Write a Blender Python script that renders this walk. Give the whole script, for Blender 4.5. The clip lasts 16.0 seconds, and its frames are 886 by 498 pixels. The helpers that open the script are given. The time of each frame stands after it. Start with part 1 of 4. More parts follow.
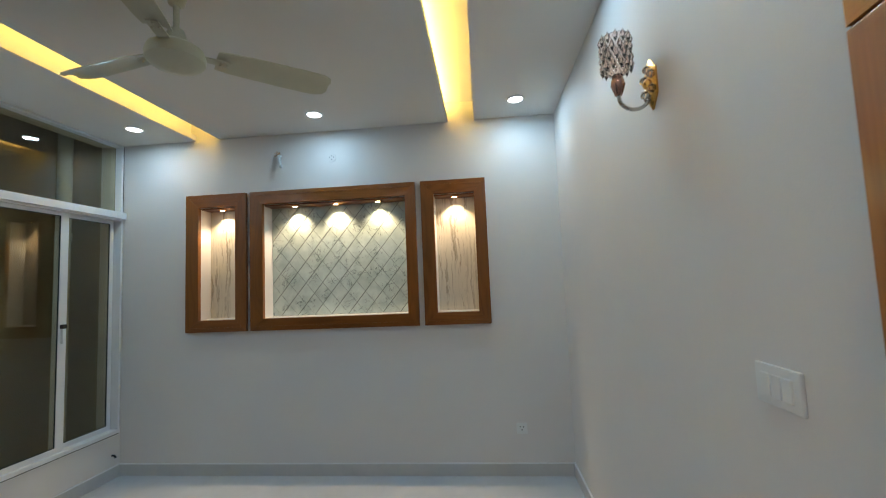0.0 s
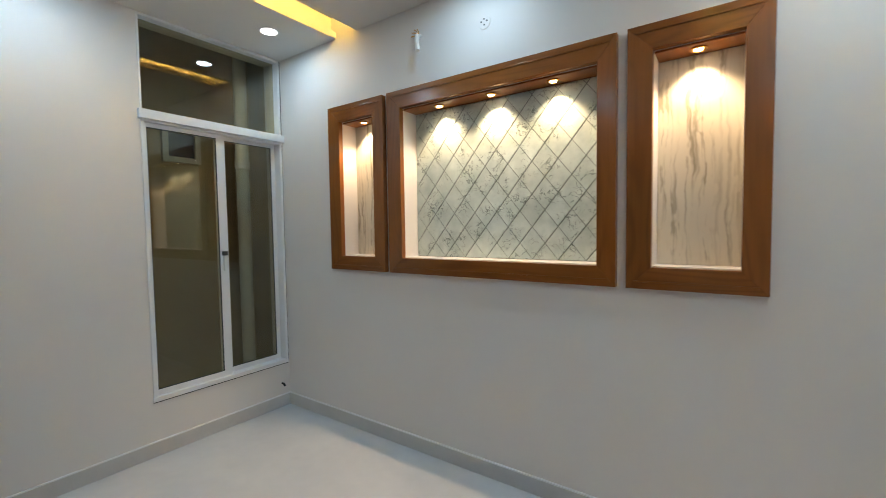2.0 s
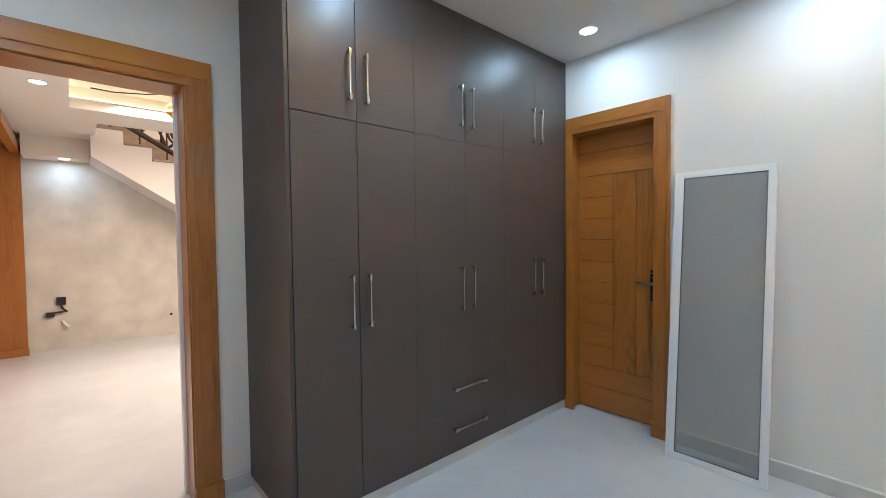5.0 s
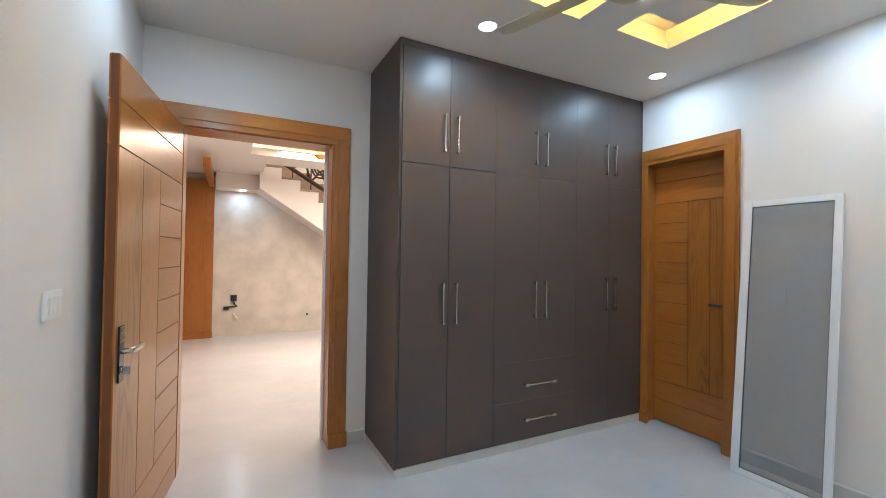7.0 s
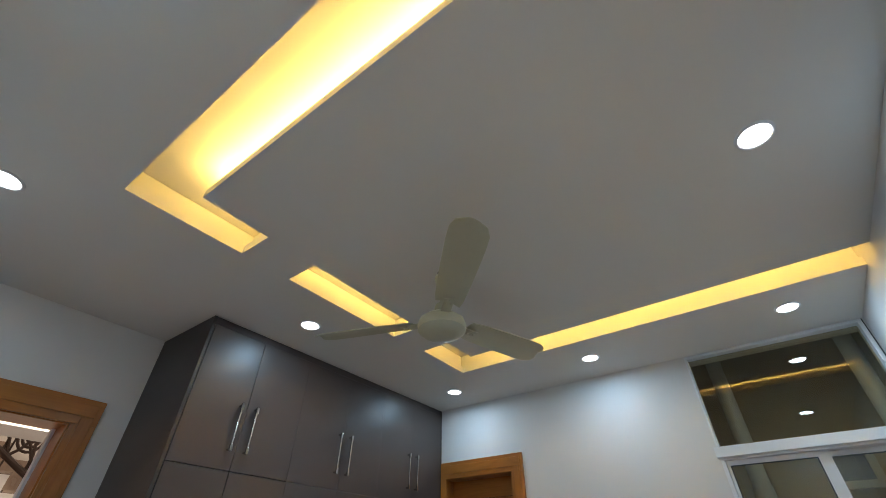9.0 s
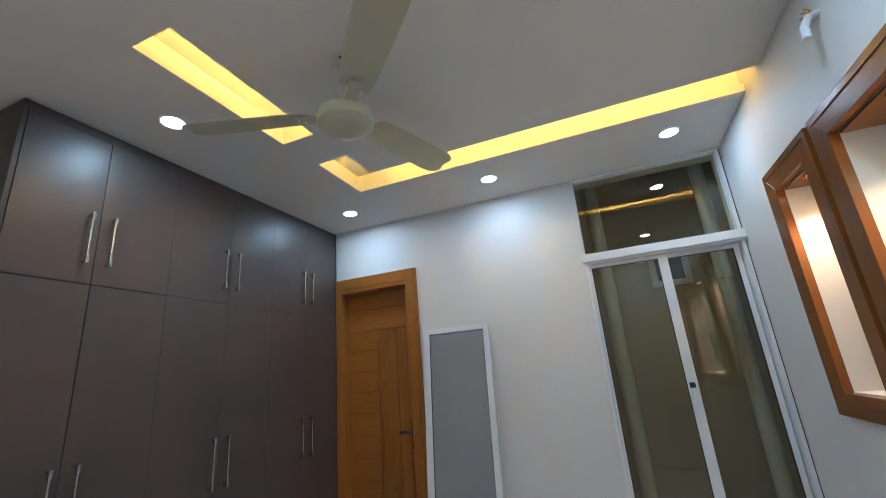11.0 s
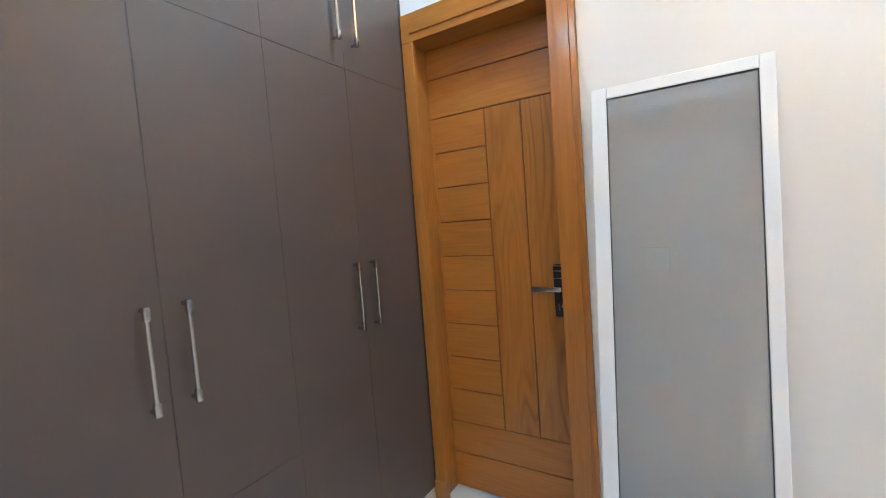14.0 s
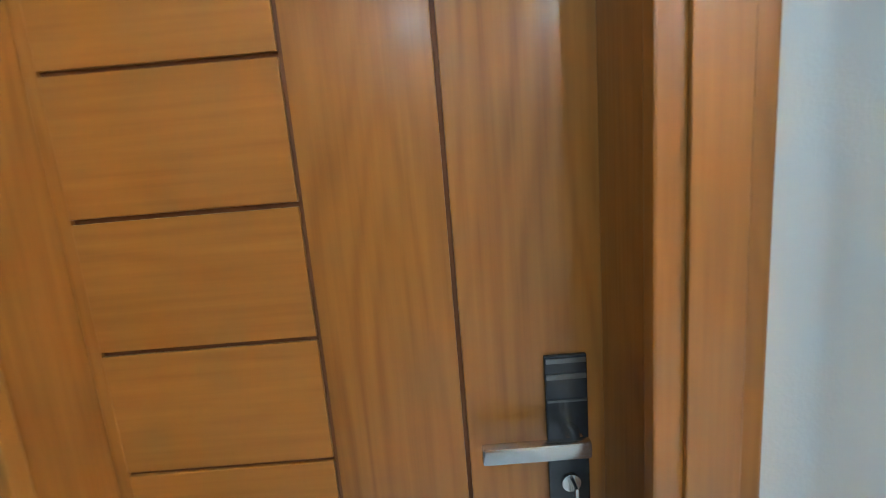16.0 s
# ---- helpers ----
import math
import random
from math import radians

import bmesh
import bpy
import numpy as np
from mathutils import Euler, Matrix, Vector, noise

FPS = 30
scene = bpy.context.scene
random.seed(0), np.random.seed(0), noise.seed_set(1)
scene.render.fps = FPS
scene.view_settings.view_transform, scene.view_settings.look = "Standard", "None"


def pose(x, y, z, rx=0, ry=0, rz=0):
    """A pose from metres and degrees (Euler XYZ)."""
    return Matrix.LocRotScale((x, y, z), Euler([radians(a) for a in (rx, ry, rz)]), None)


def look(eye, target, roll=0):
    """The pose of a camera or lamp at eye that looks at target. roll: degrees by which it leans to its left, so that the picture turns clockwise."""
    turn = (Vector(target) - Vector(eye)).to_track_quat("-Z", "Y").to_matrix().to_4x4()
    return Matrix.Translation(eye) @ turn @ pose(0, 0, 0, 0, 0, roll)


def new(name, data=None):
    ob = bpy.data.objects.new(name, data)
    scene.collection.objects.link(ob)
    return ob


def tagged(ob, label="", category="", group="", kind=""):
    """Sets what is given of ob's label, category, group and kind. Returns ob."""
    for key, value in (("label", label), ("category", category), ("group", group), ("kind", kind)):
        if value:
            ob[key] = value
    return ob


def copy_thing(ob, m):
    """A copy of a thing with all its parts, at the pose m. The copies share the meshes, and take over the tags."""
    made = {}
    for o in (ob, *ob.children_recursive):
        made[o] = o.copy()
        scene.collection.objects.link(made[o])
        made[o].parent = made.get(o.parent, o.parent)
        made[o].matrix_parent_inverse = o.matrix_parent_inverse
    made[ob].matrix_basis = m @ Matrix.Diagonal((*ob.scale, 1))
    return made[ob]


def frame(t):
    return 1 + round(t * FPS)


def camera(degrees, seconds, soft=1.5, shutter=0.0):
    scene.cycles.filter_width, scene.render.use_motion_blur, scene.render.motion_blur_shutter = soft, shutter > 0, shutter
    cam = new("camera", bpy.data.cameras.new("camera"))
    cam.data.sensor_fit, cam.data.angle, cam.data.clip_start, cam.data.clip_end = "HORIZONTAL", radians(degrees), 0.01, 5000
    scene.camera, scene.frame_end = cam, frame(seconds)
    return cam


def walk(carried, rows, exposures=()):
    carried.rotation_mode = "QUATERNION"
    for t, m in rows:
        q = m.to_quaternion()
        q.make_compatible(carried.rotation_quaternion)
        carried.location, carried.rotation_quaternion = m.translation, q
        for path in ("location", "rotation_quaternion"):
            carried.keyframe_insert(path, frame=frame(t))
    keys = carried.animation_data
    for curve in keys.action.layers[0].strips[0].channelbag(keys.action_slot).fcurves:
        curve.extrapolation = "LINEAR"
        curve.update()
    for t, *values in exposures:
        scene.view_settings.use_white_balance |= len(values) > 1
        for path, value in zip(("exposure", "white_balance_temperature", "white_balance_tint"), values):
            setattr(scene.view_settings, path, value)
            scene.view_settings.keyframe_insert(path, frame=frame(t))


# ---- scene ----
cam = camera(93.3, 16.0, soft=0.8, shutter=0.18)
PATH = [
    (0, (2.974, -0.208, 1.436), (2.79, 1.777, 1.591), -2.4),
    (0.5, (2.999, 0.023, 1.387), (2.651, 1.992, 1.355), -1.7),
    (1, (2.937, 0.353, 1.386), (2.484, 2.3, 1.319), -1.2),
    (1.5, (2.931, 0.686, 1.344), (2.184, 2.54, 1.262), -1.5),
    (2, (2.917, 1.011, 1.382), (1.768, 2.646, 1.284), -0.8),
    (2.5, (2.779, 1.318, 1.374), (1.291, 2.651, 1.275), 0.6),
    (3, (2.677, 1.484, 1.413), (0.821, 2.22, 1.288), -0.3),
    (3.5, (2.619, 1.522, 1.335), (0.633, 1.299, 1.27), -0.1),
    (4, (2.626, 1.556, 1.36), (0.952, 0.464, 1.279), -0.6),
    (4.5, (2.774, 1.639, 1.354), (1.367, 0.219, 1.284), -0.5),
    (5, (2.904, 1.809, 1.363), (1.575, 0.315, 1.302), -0.7),
    (5.2, (2.945, 1.889, 1.367), (1.625, 0.387, 1.308), -0.7),
    (7.3, (3.109, 2.388, 1.352), (2.224, 0.596, 1.408), 0.8),
    (7.5, (3.048, 2.378, 1.369), (1.983, 0.693, 1.527), 1.1),
    (8, (2.991, 2.401, 1.445), (1.639, 1.025, 1.973), 1.5),
    (8.5, (3.082, 2.334, 1.473), (1.699, 1.247, 2.425), -0.4),
    (9, (3.136, 2.34, 1.504), (1.875, 1.397, 2.737), 0.5),
    (9.2, (3.142, 2.343, 1.502), (1.879, 1.416, 2.745), 1.2),
    (11.3, (2.971, 2.122, 1.403), (1.143, 1.404, 1.781), -1.8),
    (11.5, (2.985, 2.144, 1.4), (1.205, 1.247, 1.56), -1.6),
    (12, (2.717, 2.012, 1.359), (1.11, 0.82, 1.335), -3.7),
    (12.5, (2.498, 1.782, 1.333), (0.918, 0.559, 1.236), -3.8),
    (13, (2.246, 1.565, 1.34), (0.655, 0.362, 1.206), -4.2),
    (13.5, (1.887, 1.382, 1.357), (0.278, 0.201, 1.232), -4.3),
    (14, (1.602, 1.119, 1.324), (-0.097, 0.071, 1.197), -4.3),
    (14.5, (1.307, 0.874, 1.324), (-0.520, 0.070, 1.209), -4.4),
    (15, (0.911, 0.738, 1.360), (-0.972, 0.078, 1.228), -4.8),
    (15.5, (0.611, 0.600, 1.326), (-1.342, 0.202, 1.200), -4.4),
    (16, (0.370, 0.488, 1.337), (-1.603, 0.469, 1.008), -4.8),
]
EXPOSURES = [(0, -0.44, 6570, 10.2), (0.5, -0.34, 7000, 13.0), (1.0, -0.32, 7070, 13.7), (1.5, -0.12, 7075, 14.3), (2.5, -0.17, 7085, 15.6), (3.0, -0.21, 7090, 16.2), (3.5, 0.08, 6890, 17.5), (4.0, 0.67, 6867, 17.7), (5.0, 0.46, 6560, 14.7), (7.3, 0.51, 6710, 17.0), (7.5, 0.39, 6710, 17.0), (8.0, 0.26, 6330, 14.4), (8.5, -0.08, 6400, 12.9), (9.0, -0.51, 6577, 14.2), (9.2, -0.51, 6563, 14.2), (11.3, -0.11, 6313, 16.1), (11.5, -0.04, 6300, 16.2), (12.0, 0.63, 6645, 18.1), (13.0, 0.74, 6877, 19.0), (13.5, 0.96, 6887, 19.6), (14.5, 1.09, 6900, 17.8), (15.5, 1.33, 6500, 11.0), (16.0, 1.32, 6260, 6.2)]
walk(cam, [(t, look(eye, target, roll)) for t, eye, target, roll in PATH], EXPOSURES)

# ---------------------------------------------------------------- light levels
COOL, WARM, GOLD = (0.46, 0.755, 1.0), (1.0, 0.78, 0.50), (1.0, 0.69, 0.15)
H = 2.69            # room ceiling
DOWNLIGHT_W, NICHE_W, COVE_W, HALL_W = 4.6, 19.0, 8.0, 60.0

world = bpy.data.worlds.new("world")
world.use_nodes = True
world.node_tree.nodes["Background"].inputs[0].default_value = (0.02, 0.025, 0.04, 1)
world.node_tree.nodes["Background"].inputs[1].default_value = 0.2
scene.world = world


def lamp(name, kind, at, watts, colour, size=0.1, size_y=None, target=None, cone=None, spread=None):
    data = bpy.data.lights.new(name, kind)
    data.energy, data.color = watts, colour
    if kind == "AREA":
        data.shape = "RECTANGLE" if size_y else "DISK"
        data.size = size
        if size_y:
            data.size_y = size_y
        if spread:
            data.spread = radians(spread)
    else:
        data.shadow_soft_size = size
    if cone:
        data.spot_size, data.spot_blend = radians(cone), 0.7
    ob = new(name, data)
    ob.matrix_world = look(at, target or (at[0], at[1] + 0.0001, at[2] - 1))
    return ob


DOWNLIGHTS = [(0.35, 0.385), (0.36, 1.53), (0.385, 2.664), (1.795, 0.345), (1.805, 2.66), (3.256, 0.335), (3.26, 1.53), (3.26, 2.675)]
for x, y in DOWNLIGHTS:
    lamp("downlight_lamp", "AREA", (x, y, H - 0.008), DOWNLIGHT_W, COOL, 0.09)
NICHE_LAMPS = [0.847, 1.47, 1.816, 2.163, 2.777]
for x in NICHE_LAMPS:
    lamp("niche_lamp", "SPOT", (x, 3.055, 2.088), NICHE_W, WARM, 0.015, target=(x, 3.088, 1.6), cone=112)
# concealed strips in the ceiling coves: (x, y, length along x, length along y)
for x, y, sx, sy in [(0.90, 1.95, 0.03, 2.05), (0.98, 0.925, 0.22, 0.03), (1.785, 0.90, 0.78, 0.03), (2.60, 0.90, 0.28, 0.03), (2.705, 1.95, 0.03, 2.05)]:
    lamp("cove_lamp", "AREA", (x, y, H + 0.062), COVE_W * (max(sx, sy) if max(sx, sy) > 1 else max(sx, sy) * 1.7), GOLD, sx, sy, target=(x, y + 0.0001, H + 1))
# added fill panel standing in for the tray strips' glow, no fitting of its own
lamp("hall_tray_fill", "AREA", (1.4, -2.9, 2.68), HALL_W * 1.6, (1.0, 0.86, 0.70), 2.2, 1.2)
lamp("hall_downlight_lamp", "AREA", (2.93, -5.05, 2.345), 2.2, COOL, 0.09)
# unseen warm fill added above the stairs
lamp("stairwell_fill", "AREA", (1.2, -4.7, 4.6), HALL_W, (1.0, 0.87, 0.73), 0.8, 0.5)


# ---------------------------------------------------------------- materials
def material(name, colour, rough=0.5, second=None, scale=3.0, stretch=(1, 1, 1), fine=60.0, amount=0.25, bump=0.05, metal=0.0, coat=0.0,
             per_object=0.0, detail=6.0, edges=(0.35, 0.65)):
    """Principled surface; colour drifts to `second` in large soft patches and `fine` grain, with a little relief."""
    m = bpy.data.materials.new(name)
    m.use_nodes = True
    n, k = m.node_tree.nodes, m.node_tree.links
    b = n["Principled BSDF"]
    tc, mp = n.new("ShaderNodeTexCoord"), n.new("ShaderNodeMapping")
    mp.inputs["Scale"].default_value = stretch
    k.new(tc.outputs["Object"], mp.inputs["Vector"])
    big, small, add, mix = n.new("ShaderNodeTexNoise"), n.new("ShaderNodeTexNoise"), n.new("ShaderNodeMath"), n.new("ShaderNodeMix")
    big.inputs["Scale"].default_value, small.inputs["Scale"].default_value = scale, fine
    big.inputs["Detail"].default_value, small.inputs["Detail"].default_value = detail, 3
    k.new(mp.outputs[0], big.inputs["Vector"]), k.new(mp.outputs[0], small.inputs["Vector"])
    ramp = n.new("ShaderNodeValToRGB")
    ramp.color_ramp.elements[0].position, ramp.color_ramp.elements[1].position = edges
    k.new(big.outputs[0], ramp.inputs[0])
    add.operation = "MULTIPLY_ADD"
    k.new(small.outputs[0], add.inputs[0])
    add.inputs[1].default_value = 0.4
    k.new(ramp.outputs[0], add.inputs[2])
    fac = n.new("ShaderNodeMath")
    fac.operation = "MULTIPLY"
    k.new(add.outputs[0], fac.inputs[0])
    fac.inputs[1].default_value = amount
    mix.data_type = "RGBA"
    k.new(fac.outputs[0], mix.inputs["Factor"])
    mix.inputs[6].default_value = (*colour, 1)
    mix.inputs[7].default_value = (*(second or [c * 0.8 for c in colour]), 1)
    out = mix.outputs[2]
    if per_object:
        info, hsv, ma = n.new("ShaderNodeObjectInfo"), n.new("ShaderNodeHueSaturation"), n.new("ShaderNodeMapRange")
        ma.inputs["To Min"].default_value, ma.inputs["To Max"].default_value = 1 - per_object, 1 + per_object
        k.new(info.outputs["Random"], ma.inputs["Value"])
        k.new(ma.outputs[0], hsv.inputs["Value"])
        k.new(out, hsv.inputs["Color"])
        out = hsv.outputs[0]
    k.new(out, b.inputs["Base Color"])
    b.inputs["Roughness"].default_value, b.inputs["Metallic"].default_value = rough, metal
    b.inputs["Coat Weight"].default_value, b.inputs["Coat Roughness"].default_value = coat, 0.12
    rr = n.new("ShaderNodeMapRange")
    rr.inputs["To Min"].default_value, rr.inputs["To Max"].default_value = max(rough - 0.06, 0.02), min(rough + 0.08, 1)
    k.new(big.outputs[0], rr.inputs["Value"])
    k.new(rr.outputs[0], b.inputs["Roughness"])
    if bump:
        bp = n.new("ShaderNodeBump")
        bp.inputs["Strength"].default_value, bp.inputs["Distance"].default_value = bump, 0.004
        k.new(small.outputs[0], bp.inputs["Height"])
        k.new(bp.outputs[0], b.inputs["Normal"])
    return m


def wood(name, light, dark, axis, rough=0.30, per_object=0.05, ring=13.0, amp=0.50):
    """Varnished wood: flame-like growth rings stretched along one axis, plus fine pores."""
    m = bpy.data.materials.new(name)
    m.use_nodes = True
    n, k = m.node_tree.nodes, m.node_tree.links
    b = n["Principled BSDF"]
    tc, mp, info = n.new("ShaderNodeTexCoord"), n.new("ShaderNodeMapping"), n.new("ShaderNodeObjectInfo")
    st = [1.0, 1.0, 1.0]
    st[axis] = 0.15
    mp.inputs["Scale"].default_value = st
    off = n.new("ShaderNodeVectorMath")
    off.operation = "SCALE"
    off.inputs[0].default_value = (5.3, 7.1, 3.7)
    k.new(info.outputs["Random"], off.inputs["Scale"])
    k.new(off.outputs[0], mp.inputs["Location"])
    k.new(tc.outputs["Object"], mp.inputs["Vector"])
    base, wave, pore = n.new("ShaderNodeTexNoise"), n.new("ShaderNodeMath"), n.new("ShaderNodeTexNoise")
    base.inputs["Scale"].default_value, base.inputs["Detail"].default_value = 6.5, 1.0
    k.new(mp.outputs[0], base.inputs["Vector"])
    mul, sin = n.new("ShaderNodeMath"), n.new("ShaderNodeMath")
    mul.operation, sin.operation = "MULTIPLY", "SINE"
    mul.inputs[1].default_value = ring * 6.28
    k.new(base.outputs[0], mul.inputs[0]), k.new(mul.outputs[0], sin.inputs[0])
    mp2 = n.new("ShaderNodeMapping")
    st2 = [130.0, 130.0, 130.0]
    st2[axis] = 5.0
    mp2.inputs["Scale"].default_value = st2
    k.new(tc.outputs["Object"], mp2.inputs["Vector"])
    pore.inputs["Scale"].default_value = 1.0
    k.new(mp2.outputs[0], pore.inputs["Vector"])
    # thin dark late-wood lines, strong in some stretches of a board and faint in others
    half, line, mask, mr, strength = (n.new("ShaderNode" + s) for s in ("MapRange", "Math", "TexNoise", "MapRange", "Math"))
    half.inputs["From Min"].default_value = -1.0
    line.operation, strength.operation = "POWER", "MULTIPLY"
    line.inputs[1].default_value = 2.2
    k.new(sin.outputs[0], half.inputs["Value"]), k.new(half.outputs[0], line.inputs[0])
    mask.inputs["Scale"].default_value, mask.inputs["Detail"].default_value = 5.5, 1.0
    k.new(mp.outputs[0], mask.inputs["Vector"])
    mr.inputs["From Min"].default_value, mr.inputs["From Max"].default_value = 0.36, 0.64
    mr.inputs["To Min"].default_value, mr.inputs["To Max"].default_value = 0.25, 1.0
    k.new(mask.outputs[0], mr.inputs["Value"])
    k.new(line.outputs[0], strength.inputs[0]), k.new(mr.outputs[0], strength.inputs[1])
    wave.operation = "MULTIPLY_ADD"
    wave.inputs[1].default_value = amp
    k.new(strength.outputs[0], wave.inputs[0])
    soft = n.new("ShaderNodeMath")
    soft.operation = "MULTIPLY_ADD"
    soft.inputs[1].default_value, soft.inputs[2].default_value = 0.50, -0.06
    k.new(pore.outputs[0], soft.inputs[0])
    cloud = n.new("ShaderNodeMath")
    cloud.operation = "MULTIPLY_ADD"
    cloud.inputs[1].default_value = 0.35
    k.new(mask.outputs[0], cloud.inputs[0]), k.new(soft.outputs[0], cloud.inputs[2])
    k.new(cloud.outputs[0], wave.inputs[2])
    mix = n.new("ShaderNodeMix")
    mix.data_type, mix.clamp_factor = "RGBA", True
    k.new(wave.outputs[0], mix.inputs["Factor"])
    mix.inputs[6].default_value, mix.inputs[7].default_value = (*light, 1), (*dark, 1)
    hsv, ma = n.new("ShaderNodeHueSaturation"), n.new("ShaderNodeMapRange")
    ma.inputs["To Min"].default_value, ma.inputs["To Max"].default_value = 1 - per_object, 1 + per_object
    k.new(info.outputs["Random"], ma.inputs["Value"]), k.new(ma.outputs[0], hsv.inputs["Value"]), k.new(mix.outputs[2], hsv.inputs["Color"])
    k.new(hsv.outputs[0], b.inputs["Base Color"])
    b.inputs["Roughness"].default_value = rough
    b.inputs["Coat Weight"].default_value, b.inputs["Coat Roughness"].default_value = 0.32, 0.16
    b.inputs["Specular IOR Level"].default_value = 0.35
    bp = n.new("ShaderNodeBump")
    bp.inputs["Strength"].default_value, bp.inputs["Distance"].default_value = 0.12, 0.002
    k.new(pore.outputs[0], bp.inputs["Height"]), k.new(bp.outputs[0], b.inputs["Normal"])
    return m


def glowing(name, colour, strength):
    m = bpy.data.materials.new(name)
    m.use_nodes = True
    b = m.node_tree.nodes["Principled BSDF"]
    b.inputs["Base Color"].default_value = (0.8, 0.8, 0.8, 1)
    b.inputs["Emission Color"].default_value, b.inputs["Emission Strength"].default_value = (*colour, 1), strength
    return m


def glass(name, colour, rough=0.0, ior=1.5):
    m = bpy.data.materials.new(name)
    m.use_nodes = True
    b = m.node_tree.nodes["Principled BSDF"]
    b.inputs["Base Color"].default_value, b.inputs["Roughness"].default_value = (*colour, 1), rough
    b.inputs["Transmission Weight"].default_value, b.inputs["IOR"].default_value = 1.0, ior
    return m


def streaked(name, pale, dark):
    """Pale slab with thin, wandering upright streaks of uneven strength."""
    m = bpy.data.materials.new(name)
    m.use_nodes = True
    n, k = m.node_tree.nodes, m.node_tree.links
    b = n["Principled BSDF"]
    tc, sway, mp, fine, ramp, mp2, broad, ramp2, mul, mix = (n.new("ShaderNode" + s) for s in ("TexCoord", "TexNoise", "Mapping", "TexNoise", "ValToRGB", "Mapping", "TexNoise", "ValToRGB", "Math", "Mix"))
    add, scl = n.new("ShaderNodeVectorMath"), n.new("ShaderNodeVectorMath")
    sway.inputs["Scale"].default_value, sway.inputs["Detail"].default_value = 6.0, 3.0
    k.new(tc.outputs["Object"], sway.inputs["Vector"])
    scl.operation, add.operation = "SCALE", "ADD"
    scl.inputs["Scale"].default_value = 0.055
    k.new(sway.outputs["Color"], scl.inputs[0]), k.new(scl.outputs[0], add.inputs[0]), k.new(tc.outputs["Object"], add.inputs[1])
    mp.inputs["Scale"].default_value, mp2.inputs["Scale"].default_value = (62, 62, 2.2), (16, 16, 1.6)
    k.new(add.outputs[0], mp.inputs["Vector"]), k.new(add.outputs[0], mp2.inputs["Vector"])
    k.new(mp.outputs[0], fine.inputs["Vector"]), k.new(mp2.outputs[0], broad.inputs["Vector"])
    fine.inputs["Scale"].default_value, fine.inputs["Detail"].default_value = 1.0, 2.0
    broad.inputs["Scale"].default_value, broad.inputs["Detail"].default_value = 1.0, 2.0
    ramp.color_ramp.elements[0].position, ramp.color_ramp.elements[1].position = 0.50, 0.66
    ramp2.color_ramp.elements[0].position, ramp2.color_ramp.elements[1].position = 0.34, 0.62
    k.new(fine.outputs[0], ramp.inputs[0]), k.new(broad.outputs[0], ramp2.inputs[0])
    mul.operation = "MULTIPLY"
    k.new(ramp.outputs[0], mul.inputs[0]), k.new(ramp2.outputs[0], mul.inputs[1])
    mix.data_type = "RGBA"
    k.new(mul.outputs[0], mix.inputs["Factor"])
    mix.inputs[6].default_value, mix.inputs[7].default_value = (*pale, 1), (*dark, 1)
    k.new(mix.outputs[2], b.inputs["Base Color"])
    b.inputs["Roughness"].default_value = 0.4
    return m


def mesh_screen(name, colour, open_part):
    """Woven fly mesh: threads too fine to see apart, partly see-through."""
    m = bpy.data.materials.new(name)
    m.use_nodes = True
    n, k = m.node_tree.nodes, m.node_tree.links
    b, clear, mix = n["Principled BSDF"], n.new("ShaderNodeBsdfTransparent"), n.new("ShaderNodeMixShader")
    b.inputs["Base Color"].default_value, b.inputs["Roughness"].default_value = (*colour, 1), 0.5
    mix.inputs[0].default_value = open_part
    k.new(b.outputs[0], mix.inputs[1]), k.new(clear.outputs[0], mix.inputs[2])
    k.new(mix.outputs[0], n["Material Output"].inputs["Surface"])
    return m


WALL = material("wall_paint", (0.735, 0.70, 0.675), 0.55, (0.685, 0.655, 0.635), 1.6, fine=220, amount=0.45, bump=0.10)
CEIL = material("ceiling_paint", (0.74, 0.71, 0.67), 0.7, (0.69, 0.665, 0.63), 1.3, fine=180, amount=0.4, bump=0.06)
FLOOR = material("porcelain_floor", (0.67, 0.67, 0.68), 0.185, (0.47, 0.485, 0.515), 2.2, fine=14, amount=0.7, bump=0.0, detail=3.0, edges=(0.1, 0.9))
SKIRT = material("grey_skirting", (0.58, 0.565, 0.55), 0.35, (0.50, 0.49, 0.485), 5, fine=40, amount=0.6)
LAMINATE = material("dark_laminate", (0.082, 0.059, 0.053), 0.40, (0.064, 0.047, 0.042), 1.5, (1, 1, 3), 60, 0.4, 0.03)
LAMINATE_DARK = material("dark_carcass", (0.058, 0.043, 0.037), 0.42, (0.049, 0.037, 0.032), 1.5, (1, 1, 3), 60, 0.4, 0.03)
for m_ in (LAMINATE, LAMINATE_DARK):
    m_.node_tree.nodes["Principled BSDF"].inputs["Specular IOR Level"].default_value = 0.54
PLINTH = material("pale_plinth_tile", (0.60, 0.58, 0.55), 0.35, (0.52, 0.505, 0.48), 5, fine=40, amount=0.6)
WOOD_Z = wood("teak_upright", (0.45, 0.172, 0.035), (0.205, 0.067, 0.011), 2)
WOOD_CASE = wood("teak_casing", (0.45, 0.172, 0.035), (0.205, 0.067, 0.011), 2, ring=12.0, amp=0.20)
WOOD_Y = wood("teak_along_y", (0.45, 0.172, 0.035), (0.205, 0.067, 0.011), 1, ring=12.0, amp=0.14)
WOOD_X = wood("teak_along_x", (0.45, 0.172, 0.035), (0.205, 0.067, 0.011), 0, ring=12.0, amp=0.14)
FRAME_X = wood("stained_frame_x", (0.275, 0.092, 0.018), (0.18, 0.055, 0.010), 0)
